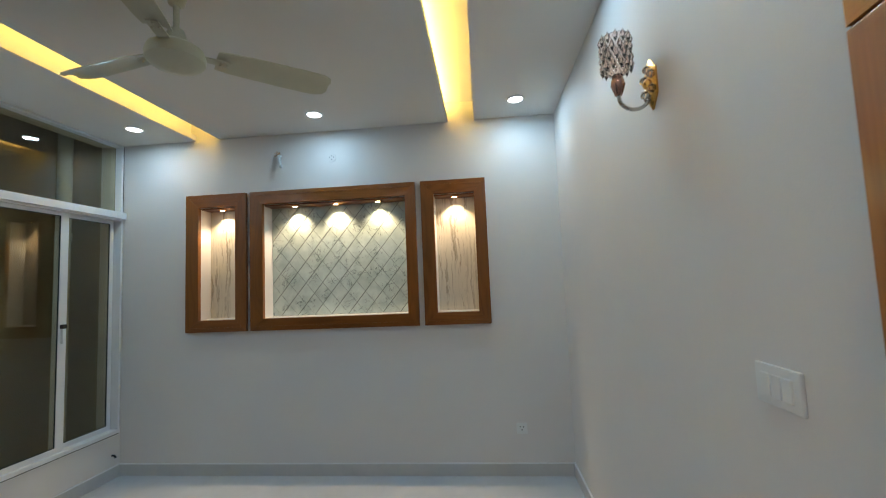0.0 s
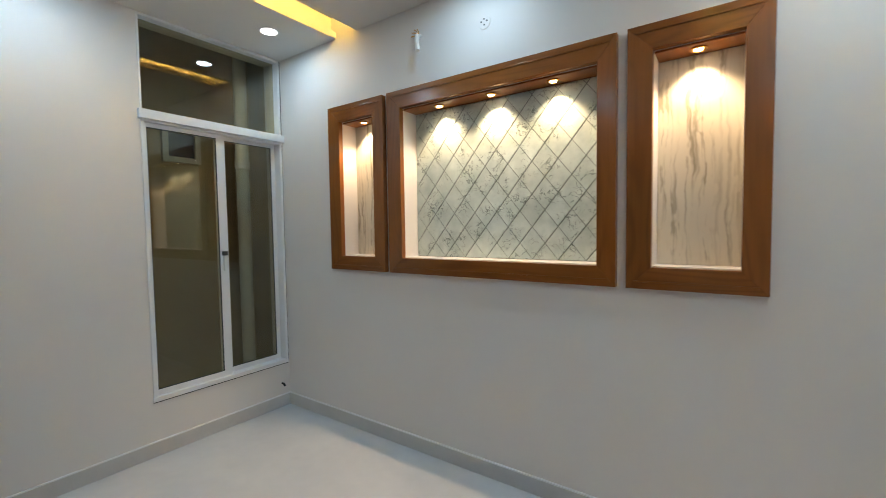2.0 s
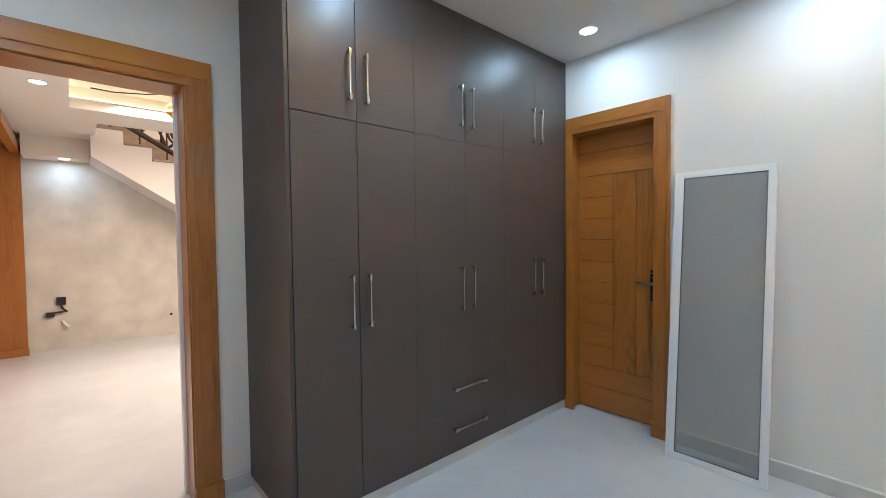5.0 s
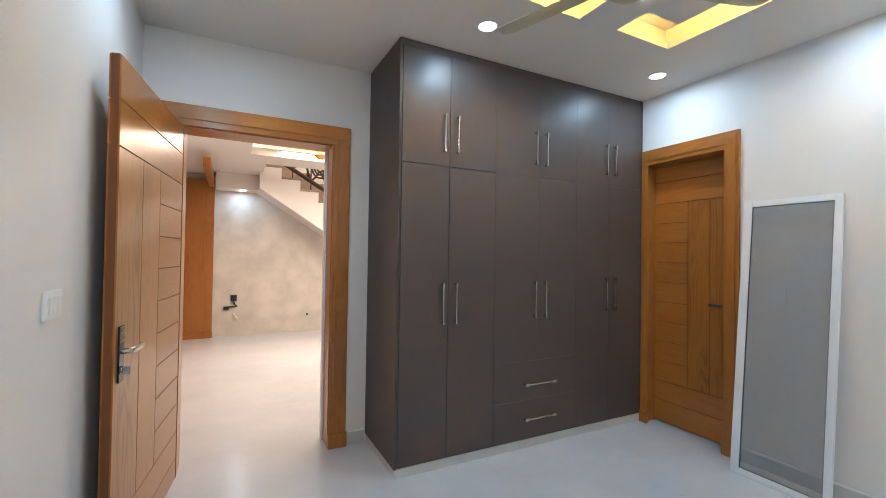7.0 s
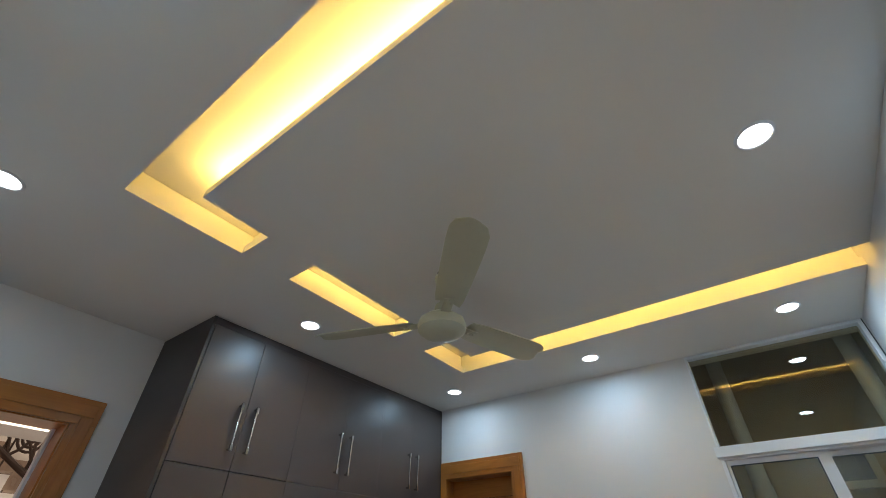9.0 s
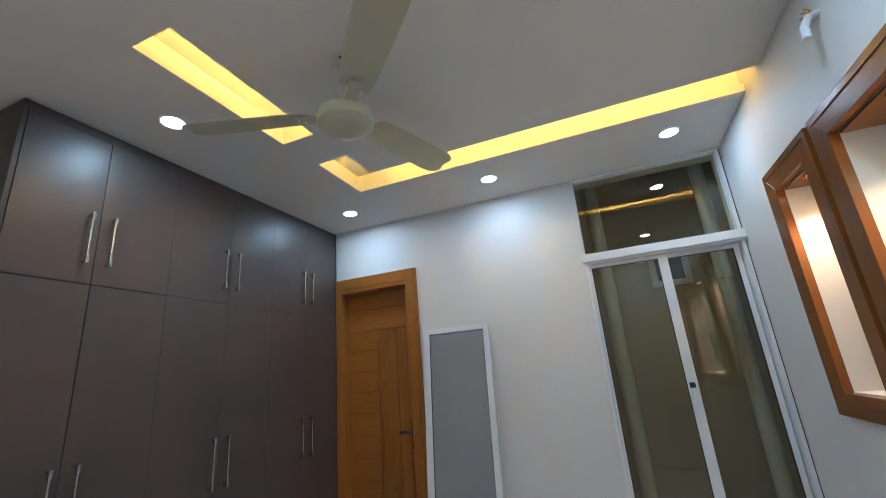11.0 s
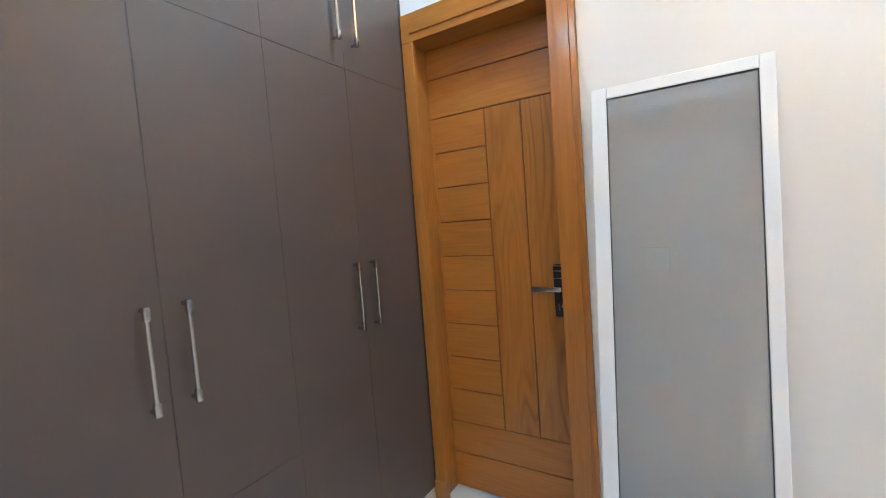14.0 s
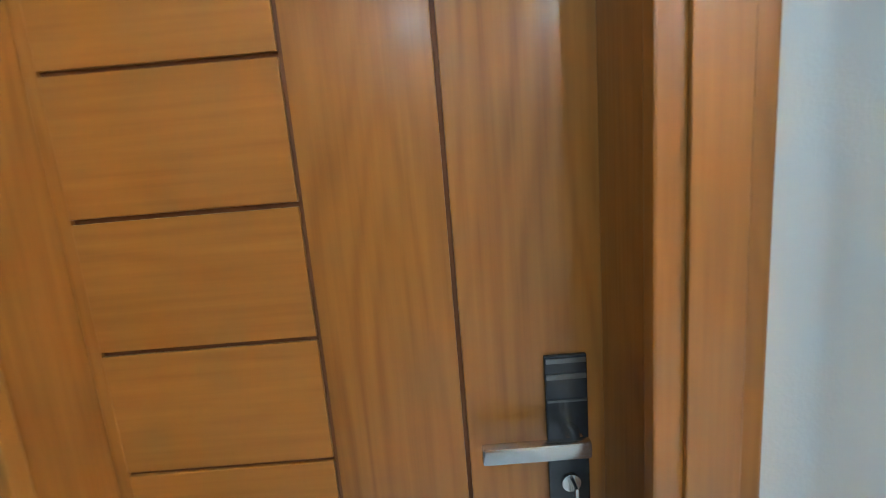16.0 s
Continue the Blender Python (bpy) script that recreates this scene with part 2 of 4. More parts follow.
FRAME_Z = wood("stained_frame_z", (0.275, 0.092, 0.018), (0.18, 0.055, 0.010), 2)
GROOVE = material("dark_groove", (0.17, 0.052, 0.012), 0.7)
WHITE = material("white_aluminium", (0.78, 0.78, 0.79), 0.35, (0.72, 0.72, 0.74), 4, fine=90, amount=0.4, bump=0.02)
PLASTIC = material("white_plastic", (0.78, 0.78, 0.77), 0.35, amount=0.15, bump=0)
CREAM = material("cream_enamel", (0.55, 0.52, 0.385), 0.35, (0.48, 0.455, 0.33), 6, amount=0.4, bump=0.01)
CHROME = material("brushed_steel", (0.50, 0.485, 0.47), 0.20, (0.43, 0.42, 0.41), 30, (1, 1, 0.1), 90, 0.5, 0.03, metal=1)
BLACKMETAL = material("dark_lock_plate", (0.03, 0.03, 0.032), 0.22, (0.07, 0.07, 0.075), 20, amount=0.6, metal=0.6)
DARKSTEEL = material("dark_steel", (0.20, 0.195, 0.19), 0.3, (0.12, 0.12, 0.12), 20, amount=0.5, metal=1)
BLACK = material("black_plastic", (0.02, 0.02, 0.02), 0.4)
GOLDMETAL = material("polished_gold", (0.80, 0.45, 0.12), 0.2, (0.6, 0.3, 0.06), 20, amount=0.5, metal=1)
BRASS = material("satin_brass", (0.75, 0.48, 0.16), 0.5, (0.6, 0.36, 0.10), 20, amount=0.5, metal=1)
CRYSTAL = glass("cut_crystal", (0.96, 0.87, 0.83), 0.10)
PINKMETAL = material("rose_metal", (0.42, 0.24, 0.19), 0.25, (0.3, 0.16, 0.12), 20, amount=0.5, metal=0.9)
PANE = glass("bronze_glass", (0.74, 0.64, 0.43), 0.0, 1.62)
MESH = mesh_screen("grey_fly_mesh", (0.32, 0.315, 0.315), 0.68)
DISC = glowing("downlight_disc", (0.85, 0.93, 1.0), 14.0)
BULB = glowing("warm_bulb", (1.0, 0.80, 0.50), 22.0)
LED = glowing("led_strip", (1.0, 0.70, 0.25), 6.0)
HALL_LED = glowing("hall_cove_light", (1.0, 0.86, 0.55), 2.4)
STONE = material("sage_marble", (0.61, 0.675, 0.625), 0.4, (0.34, 0.42, 0.40), 9.0, fine=55, amount=0.6, bump=0.15, per_object=0.05, detail=9)
n_, k_ = STONE.node_tree.nodes, STONE.node_tree.links      # scattered dark veinlets over the marble
vein, vr, vm, tc_ = n_.new("ShaderNodeTexNoise"), n_.new("ShaderNodeValToRGB"), n_.new("ShaderNodeMix"), n_.new("ShaderNodeTexCoord")
vein.inputs["Scale"].default_value, vein.inputs["Detail"].default_value, vein.inputs["Distortion"].default_value = 19.0, 4.0, 1.2
k_.new(tc_.outputs["Object"], vein.inputs["Vector"])
for at_, c_ in ((0.0, 0.0), (0.445, 0.0), (0.465, 1.0), (0.478, 1.0), (0.490, 0.0)):
    e_ = vr.color_ramp.elements.new(at_) if at_ else vr.color_ramp.elements[0]
    e_.color = (c_, c_, c_, 1)
vr.color_ramp.elements[-1].color = (0, 0, 0, 1)
spread, sr, sm = n_.new("ShaderNodeTexNoise"), n_.new("ShaderNodeValToRGB"), n_.new("ShaderNodeMath")
spread.inputs["Scale"].default_value = 8.0
sr.color_ramp.elements[0].position, sr.color_ramp.elements[1].position = 0.47, 0.58
k_.new(tc_.outputs["Object"], spread.inputs["Vector"]), k_.new(spread.outputs[0], sr.inputs[0]), k_.new(vein.outputs[0], vr.inputs[0])
sm.operation = "MULTIPLY"
k_.new(vr.outputs[0], sm.inputs[0]), k_.new(sr.outputs[0], sm.inputs[1])
vm.data_type = "RGBA"
vm.inputs[7].default_value = (0.13, 0.16, 0.15, 1)
bs_ = n_["Principled BSDF"]
k_.new(bs_.inputs["Base Color"].links[0].from_socket, vm.inputs[6]), k_.new(sm.outputs[0], vm.inputs["Factor"])
k_.new(vm.outputs[2], bs_.inputs["Base Color"])
STONE_JOINT = material("marble_joint", (0.08, 0.10, 0.092), 0.6, (0.26, 0.30, 0.27), 14.0, amount=0.8)
VEINED = streaked("veined_panel", (0.62, 0.56, 0.46), (0.30, 0.25, 0.185))
SHAFT = material("shaft_plaster", (0.44, 0.37, 0.25), 0.8, (0.34, 0.28, 0.18), 2.0, fine=50, amount=0.6, bump=0.3)
SHAFT_PIPE = material("grey_pvc", (0.55, 0.54, 0.50), 0.4)
DARKHOLE = material("dark_vent", (0.025, 0.028, 0.035), 0.25)
MOTTLED = material("mottled_wallpaper", (0.68, 0.63, 0.56), 0.5, (0.48, 0.455, 0.41), 3.0, fine=18, amount=0.7, bump=0.1, detail=10)
MARBLE_STEP = material("brown_marble_step", (0.36, 0.27, 0.20), 0.25, (0.22, 0.16, 0.12), 8, amount=0.7)
IRON = material("dark_wrought_iron", (0.05, 0.028, 0.018), 0.4, metal=0.3)
DEBRIS = material("dry_leaf_scrap", (0.09, 0.07, 0.045), 0.8)

# ---------------------------------------------------------------- building helpers
ORIGIN = {}


def thing(name, at, label, category, group="", kind=""):
    ob = new(name)
    ob.location, ob.empty_display_size = at, 0.05
    ORIGIN[ob] = Vector(at)
    return tagged(ob, label, category, group, kind)


def part(name, bm, mat, parent=None, label="", smooth=False):
    """Links a bmesh, built in world places, as one mesh object, under a thing or a part."""
    if parent is not None:
        bmesh.ops.translate(bm, verts=bm.verts, vec=-ORIGIN[parent])
    bmesh.ops.recalc_face_normals(bm, faces=bm.faces)
    me = bpy.data.meshes.new(name)
    bm.to_mesh(me)
    bm.free()
    me.materials.append(mat)
    if smooth:
        me.shade_smooth()
        me.set_sharp_from_angle(angle=radians(35))
    ob = new(name, me)
    if parent is not None:
        ob.parent = parent
        ORIGIN[ob] = ORIGIN[parent]
    if label:
        ob["label"] = label
    return ob


def box(x0, x1, y0, y1, z0, z1, bevel=0.0, bm=None):
    own = bmesh.new()
    bmesh.ops.create_cube(own, size=1)
    for v in own.verts:
        v.co = Vector((x0 + (v.co.x + 0.5) * (x1 - x0), y0 + (v.co.y + 0.5) * (y1 - y0), z0 + (v.co.z + 0.5) * (z1 - z0)))
    if bevel:
        bmesh.ops.bevel(own, geom=own.edges[:], offset=bevel, segments=2, affect="EDGES", profile=0.6)
    return join(bm, own)


def join(bm, own):
    if bm is None:
        return own
    me = bpy.data.meshes.new("scratch")
    own.to_mesh(me)
    own.free()
    bm.from_mesh(me)
    bpy.data.meshes.remove(me)
    return bm


def lathe(profile, m=None, steps=28, bm=None):
    """A turned solid: (radius, height) pairs about local z."""
    own = bmesh.new()
    rings = []
    for r, z in profile:
        rings.append([own.verts.new((max(r, 0.0003) * math.cos(2 * math.pi * i / steps), max(r, 0.0003) * math.sin(2 * math.pi * i / steps), z)) for i in range(steps)])
    for a, b in zip(rings, rings[1:]):
        for i in range(steps):
            own.faces.new((a[i], a[(i + 1) % steps], b[(i + 1) % steps], b[i]))
    own.faces.new(rings[0]), own.faces.new(rings[-1])
    if m is not None:
        own.transform(m)
    return join(bm, own)


def tube(points, radius, steps=10, bm=None):
    """A round bar through a few points."""
    own = bmesh.new()
    pts = [Vector(p) for p in points]
    rings = []
    for i, p in enumerate(pts):
        d = (pts[min(i + 1, len(pts) - 1)] - pts[max(i - 1, 0)]).normalized()
        q = d.to_track_quat("Z", "Y").to_matrix()
        rings.append([own.verts.new(p + q @ Vector((radius * math.cos(2 * math.pi * j / steps), radius * math.sin(2 * math.pi * j / steps), 0))) for j in range(steps)])
    for a, b in zip(rings, rings[1:]):
        for j in range(steps):
            own.faces.new((a[j], a[(j + 1) % steps], b[(j + 1) % steps], b[j]))
    own.faces.new(rings[0]), own.faces.new(rings[-1])
    return join(bm, own)


def slab(axis, u0, u1, v0, v1, w0, w1, holes=()):
    """A sheet with rectangular holes right through it; (u, v) lie in the sheet, w across it."""
    us = sorted({u0, u1, *[c for h in holes for c in h[:2] if u0 < c < u1]})
    vs = sorted({v0, v1, *[c for h in holes for c in h[2:] if v0 < c < v1]})
    bm, cache = bmesh.new(), {}

    def vert(u, v, w):
        key = (round(u, 5), round(v, 5), round(w, 5))
        if key not in cache:
            cache[key] = bm.verts.new({"x": (w, u, v), "y": (u, w, v), "z": (u, v, w)}[axis])
        return cache[key]

    nu, nv = len(us) - 1, len(vs) - 1

    def solid(i, j):
        if not (0 <= i < nu and 0 <= j < nv):
            return False
        cu, cv = (us[i] + us[i + 1]) / 2, (vs[j] + vs[j + 1]) / 2
        return not any(h[0] < cu < h[1] and h[2] < cv < h[3] for h in holes)

    for i in range(nu):
        for j in range(nv):
            if not solid(i, j):
                continue
            a, b, c, d = us[i], us[i + 1], vs[j], vs[j + 1]
            for w in (w0, w1):
                bm.faces.new([vert(*p, w) for p in ((a, c), (b, c), (b, d), (a, d))])
            for (p, q), (di, dj) in ((((a, c), (b, c)), (0, -1)), (((a, d), (b, d)), (0, 1)), (((a, c), (a, d)), (-1, 0)), (((b, c), (b, d)), (1, 0))):
                if not solid(i + di, j + dj):
                    bm.faces.new((vert(*p, w0), vert(*q, w0), vert(*q, w1), vert(*p, w1)))
    return bm


def structure(name, bm, mat, label, category):
    return tagged(part(name, bm, mat), label, category, kind="structure")


# ---------------------------------------------------------------- shell of the bedroom
structure("floor", box(-1.7, 4.6, -5.5, 3.3, -0.12, 0.0), FLOOR, "pale grey polished porcelain floor through bedroom and hall", "floor")
NICHES = [(0.690, 1.003), (1.235, 2.395), (2.620, 2.934)]
NZ0, NZ1 = 1.207, 2.112
structure("wall_north", slab("y", 0, 3.575, 0, 2.95, 3.0, 3.13, [(a, b, NZ0, NZ1) for a, b in NICHES]), WALL, "off-white painted feature wall with three lit niches", "wall")
structure("wall_north_backing", box(0, 3.575, 3.136, 3.28, 0, 2.95), WALL, "plain plastered backing behind the wall niches", "wall")
structure("wall_west", slab("x", -0.8, 3.28, 0, 2.95, -0.2, 0.0, [(0.02, 0.70, -1, 2.15), (2.05, 2.985, 0.345, 2.685)]), WALL, "off-white painted wall with bathroom door and tall window", "wall")
structure("wall_east", box(3.575, 3.84, -0.8, 3.28, 0, 2.95), WALL, "off-white painted wall with a crystal sconce", "wall")
structure("wall_south", slab("y", 0, 3.575, 0, 2.95, -0.8, -0.6, [(2.44, 3.39, -1, 2.145)]), WALL, "off-white painted wall with the room's doorway", "wall")
SLOTS = [(0.645, 0.85, 0.67, 3.01), (0.85, 1.11, 0.67, 0.875), (1.385, 2.184, 0.65, 0.852), (2.45, 2.755, 0.65, 0.852), (2.755, 2.962, 0.65, 3.01)]
CAVES = [(0.600, 0.95, 0.625, 3.01), (0.600, 1.155, 0.625, 0.975), (1.340, 2.230, 0.605, 0.952), (2.405, 3.007, 0.605, 0.952), (2.655, 3.007, 0.605, 3.01)]
structure("ceiling", slab("z", 0, 3.575, -0.6, 3.0, H, H + 0.045, SLOTS), CEIL, "white false ceiling with broken rectangle of light slots", "ceiling")
structure("ceiling_cove", slab("z", 0, 3.575, -0.6, 3.0, H + 0.0455, H + 0.15, CAVES), CEIL, "white painted light cove above the ceiling slots", "ceiling")
structure("ceiling_slab", box(0, 3.575, -0.6, 3.0, H + 0.154, H + 0.25), CEIL, "white painted slab above the false ceiling", "ceiling")


def skirting(name, x0, x1, y0, y1):
    base = structure(name, box(x0, x1, y0, y1, 0.0, 0.086, 0.002), SKIRT, "grey porcelain skirting along the wall foot", "skirting")
    ORIGIN[base] = Vector((0, 0, 0))
    # thin pale strip along the top of the skirting
    part("top_edge", box(x0, x1, y0, y1, 0.0865, 0.094, 0.002), WHITE, base, "pale top edge")


skirting("baseboard_north", 0.012, 3.563, 2.988, 3.0)
skirting("baseboard_west", 0.0, 0.012, 0.768, 3.0)
skirting("baseboard_east", 3.563, 3.575, -0.6, 3.0)
skirting("baseboard_south", 2.205, 2.34, -0.6, -0.588)
skirting("baseboard_south_end", 3.49, 3.563, -0.6, -0.588)


# ---------------------------------------------------------------- feature niches
def niche_frame(x0, x1, a, b):
    t = thing("picture_frame", ((x0 + x1) / 2, 3.0, 1.110), "reddish-brown stained wood frame around a lit wall niche", "frame", "niche frames")
    z0, z1, c, d = 1.110, 2.220, NZ0 - 0.004, NZ1 + 0.004
    for nm, poly, mat in (("top_rail", [(x0, z1), (x1, z1), (b, d), (a, d)], FRAME_X), ("bottom_rail", [(x0, z0), (x1, z0), (b, c), (a, c)], FRAME_X),
                          ("stile", [(x0, z0), (x0, z1), (a, d), (a, c)], FRAME_Z), ("stile", [(x1, z0), (x1, z1), (b, d), (b, c)], FRAME_Z)):
        bm = bmesh.new()
        f, k = [bm.verts.new((u, 2.966, v)) for u, v in poly], [bm.verts.new((u, 3.0, v)) for u, v in poly]
        bm.faces.new(f), bm.faces.new(k)
        for q in range(4):
            bm.faces.new((f[q], f[(q + 1) % 4], k[(q + 1) % 4], k[q]))
        bmesh.ops.bevel(bm, geom=bm.edges[:], offset=0.0012, segments=1, affect="EDGES")
        part(nm, bm, mat, t)
    part("soffit", box(a + 0.002, b - 0.002, 3.0, 3.125, NZ1 - 0.008, NZ1 + 0.002), FRAME_X, t)
    for z in (2.190, 1.142):
        part("moulding", box(x0 + 0.03, x1 - 0.03, 2.962, 2.966, z - 0.003, z + 0.003, 0.001), FRAME_X, t)


for (x0, x1), (a, b) in zip(((0.580, 1.092), (1.128, 2.478), (2.521, 3.022)), NICHES):
    niche_frame(x0, x1, a, b)

for x in NICHE_LAMPS:
    t = thing("niche_spotlight", (x, 3.05, NZ1 - 0.008), "small warm recessed spotlight in the niche soffit", "spotlight", "niche spotlights")
    part("rim", lathe([(0.016, 0), (0.032, 0), (0.033, -0.005), (0.028, -0.008), (0.018, -0.004)], Matrix.Translation((x, 3.05, NZ1 - 0.008)), 20), GOLDMETAL, t, smooth=True)
    part("lens", lathe([(0.0, -0.003), (0.019, -0.003), (0.017, -0.007), (0.0, -0.009)], Matrix.Translation((x, 3.05, NZ1 - 0.008)), 16), BULB, t, smooth=True)

for (a, b) in (NICHES[0], NICHES[2]):
    tagged(part("veined_panel", box(a + 0.002, b - 0.002, 3.122, 3.133, NZ0 + 0.002, NZ1 - 0.01), VEINED), "cream panel with dark wavy upright veins in a niche", "panel", "veined panels")


def clip_rect(poly, x0, x1, z0, z1):
    for axis, lim, keep in ((0, x0, 1), (0, x1, -1), (1, z0, 1), (1, z1, -1)):
        out = []
        for p, q in zip(poly, poly[1:] + poly[:1]):
            dp, dq = (p[axis] - lim) * keep, (q[axis] - lim) * keep
            if dp >= 0:
                out.append(p)
            if (dp >= 0) != (dq >= 0):
                s = dp / (dp - dq)
                out.append((p[0] + s * (q[0] - p[0]), p[1] + s * (q[1] - p[1])))
        poly = out
        if len(poly) < 3:
            return []
    return poly


def diamond_panel():
    a, b = NICHES[1]
    t = thing("marble_panel", ((a + b) / 2, 3.13, NZ0), "sage-grey marble panel cut into diamonds by dark grooves", "panel")
    part("backing", box(a + 0.002, b - 0.002, 3.126, 3.134, NZ0 + 0.002, NZ1 - 0.01), STONE_JOINT, t)
    pw, ph, wide, thin = 0.142, 0.174, 0.055, 0.028      # pitch of the diamonds; grooves rising to the right are the wider ones
    x0, x1, z0, z1 = a + 0.004, b - 0.004, NZ0 + 0.004, NZ1 - 0.012
    sa, sb = 0.5 * (1 - thin), 0.5 * (1 - wide)
    for i in range(-1, int((x1 - x0) / pw * 2) + 3):
        for j in range(-1, int((z1 - z0) / ph * 2) + 3):
            if (i + j) % 2:
                continue
            cx, cz = x0 + i * pw / 2, z0 + j * ph / 2
            poly = clip_rect([(cx + (p_ + q_) * pw / 2, cz + (p_ - q_) * ph / 2) for p_, q_ in ((-sa, -sb), (sa, -sb), (sa, sb), (-sa, sb))], x0, x1, z0, z1)
            if not poly:
                continue
            bm = bmesh.new()
            front = [bm.verts.new((p[0], 3.1215, p[1])) for p in poly]
            back = [bm.verts.new((p[0], 3.1265, p[1])) for p in poly]
            try:
                bm.faces.new(front)
                for k in range(len(front)):
                    l = (k + 1) % len(front)
                    bm.faces.new((front[k], front[l], back[l], back[k]))
            except ValueError:
                bm.free()
                continue
            part("tile", bm, STONE, t)


diamond_panel()


# ---------------------------------------------------------------- doors
def plank_leaf(t, place, face, width, top, lock=True, two_sides=False, drop=0.0):
    """A planked leaf. place(u, w, z) maps leaf width u, depth w (0 = front, positive = out of the front) and height to the world."""
    def pbox(u0, u1, w0, w1, z0, z1, bevel=0.0):
        bm = box(u0, u1, w0, w1, z0, z1, bevel)
        for v in bm.verts:
            v.co = Vector(place(*v.co))
        return bm

    lo, hi = 0.343 - drop, 1.812 - drop
    core = part("core", pbox(0, width, -0.034, -0.006, 0.008, top), GROOVE, t, "dark groove depth between planks")
    g = 0.0028
    c1, c2 = width * 0.445, width * 0.71
    cells = [(0, width, 0.008, lo - 0.158, 0), (0, width, lo - 0.158, lo, 0), (0, width, hi, hi + 0.18, 0), (0, width, hi + 0.18, top, 0), (c1, c2, lo, hi, 1), (c2, width, lo, hi, 1), (0, 0.016, lo, hi, 1)]
    zs = [lo + (hi - lo) * i / 9 for i in range(10)]
    cells += [(0.016, c1, za, zb, 0) for za, zb in zip(zs, zs[1:])]
    sides = [(-0.006, 0.0)] + ([(-0.040, -0.034)] if two_sides else [])
    for w0, w1 in sides:
        for u0, u1, z0, z1, up in cells:
            a0 = 0 if u0 == 0.016 else g
            part("plank", pbox(u0 + (a0 if u0 > 0 else 0), u1 - (g if 0.016 < u1 < width else 0), w0, w1, z0 + g, z1 - g, 0.0012), WOOD_Z if up else face, t)
    if lock:
        s = width - 0.084
        for sign, w in ((1, 0.0),):
            plate = part("lock_plate", pbox(s, s + 0.052, *sorted((w, w + sign * 0.007)), 0.895 - drop, 1.115 - drop, 0.002), BLACKMETAL, t, "dark polished lock plate")
            for z0, z1 in ((1.085 - drop, 1.092 - drop), (1.055 - drop, 1.058 - drop), (1.106 - drop, 1.112 - drop)):
                part("trim_line", pbox(s + 0.002, s + 0.05, *sorted((w + sign * 0.006, w + sign * 0.009)), z0, z1), DARKSTEEL, plate)
            bm = lathe([(0.0, 0), (0.011, 0), (0.011, 0.045), (0.0, 0.045)], Matrix.Translation((s + 0.028, w, 1.016 - drop)) @ pose(0, 0, 0, -90 * sign), 16)
            bm = box(s - 0.085, s + 0.042, *sorted((w + sign * 0.036, w + sign * 0.050)), 1.006 - drop, 1.027 - drop, 0.004, bm)
            for v in bm.verts:
                v.co = Vector(place(*v.co))
            part("lever", bm, CHROME, t, "chrome lever handle", smooth=True)
            bm = lathe([(0.0, 0), (0.013, 0), (0.012, 0.012), (0.0, 0.013)], Matrix.Translation((s + 0.027, w, 0.945 - drop)) @ pose(0, 0, 0, -90 * sign), 16)
            for v in bm.verts:
                v.co = Vector(place(*v.co))
            cyl = part("cylinder", bm, CHROME, t, smooth=True)
            if sign > 0:
                part("key", pbox(s + 0.025, s + 0.029, w + 0.012, w + 0.035, 0.925 - drop, 0.955 - drop, 0.001), CHROME, cyl, "steel key in the lock")
    return core


# bathroom door, closed, in the west wall
door = thing("door_1", (0, 0.36, 0), "closed varnished teak door with grooved planks and lever handle", "door", kind="structure")
plank_leaf(door, lambda u, w, z: (-0.114 + w, 0.040 + u, z), WOOD_Y, 0.638, 2.13)
frame1 = thing("door_frame_1", (0, 0.36, 0), "varnished teak door frame with stepped mouldings on the wall", "door frame", kind="structure")
part("jamb", box(-0.2, 0.0, 0.02, 0.040, 0, 2.128), WOOD_CASE, frame1)
part("jamb", box(-0.2, 0.0, 0.668, 0.70, 0, 2.128), WOOD_CASE, frame1)
part("head", box(-0.2, 0.0, 0.02, 0.70, 2.128, 2.15), WOOD_Y, frame1)
part("casing", box(0.0, 0.020, 0.006, 0.064, 0, 2.128, 0.003), WOOD_CASE, frame1)
part("casing", box(0.0, 0.020, 0.663, 0.764, 0, 2.128, 0.003), WOOD_CASE, frame1)
part("casing", box(0.0, 0.020, 0.006, 0.764, 2.128, 2.252, 0.003), WOOD_Y, frame1)
part("bead", box(0.020, 0.026, 0.690, 0.741, 0.0, 2.16, 0.002), WOOD_CASE, frame1)
part("bead", box(0.020, 0.026, 0.050, 0.741, 2.162, 2.225, 0.002), WOOD_Y, frame1)
part("plinth_block", box(0.0, 0.030, 0.655, 0.768, 0, 0.10, 0.003), WOOD_CASE, frame1)
part("plinth_block", box(0.0, 0.030, 0.004, 0.070, 0, 0.10, 0.003), WOOD_CASE, frame1)
structure("bathroom_backing", box(-0.26, -0.21, -0.2, 0.9, 0, 2.4), WALL, "plain wall closing the space behind the bathroom door", "wall")

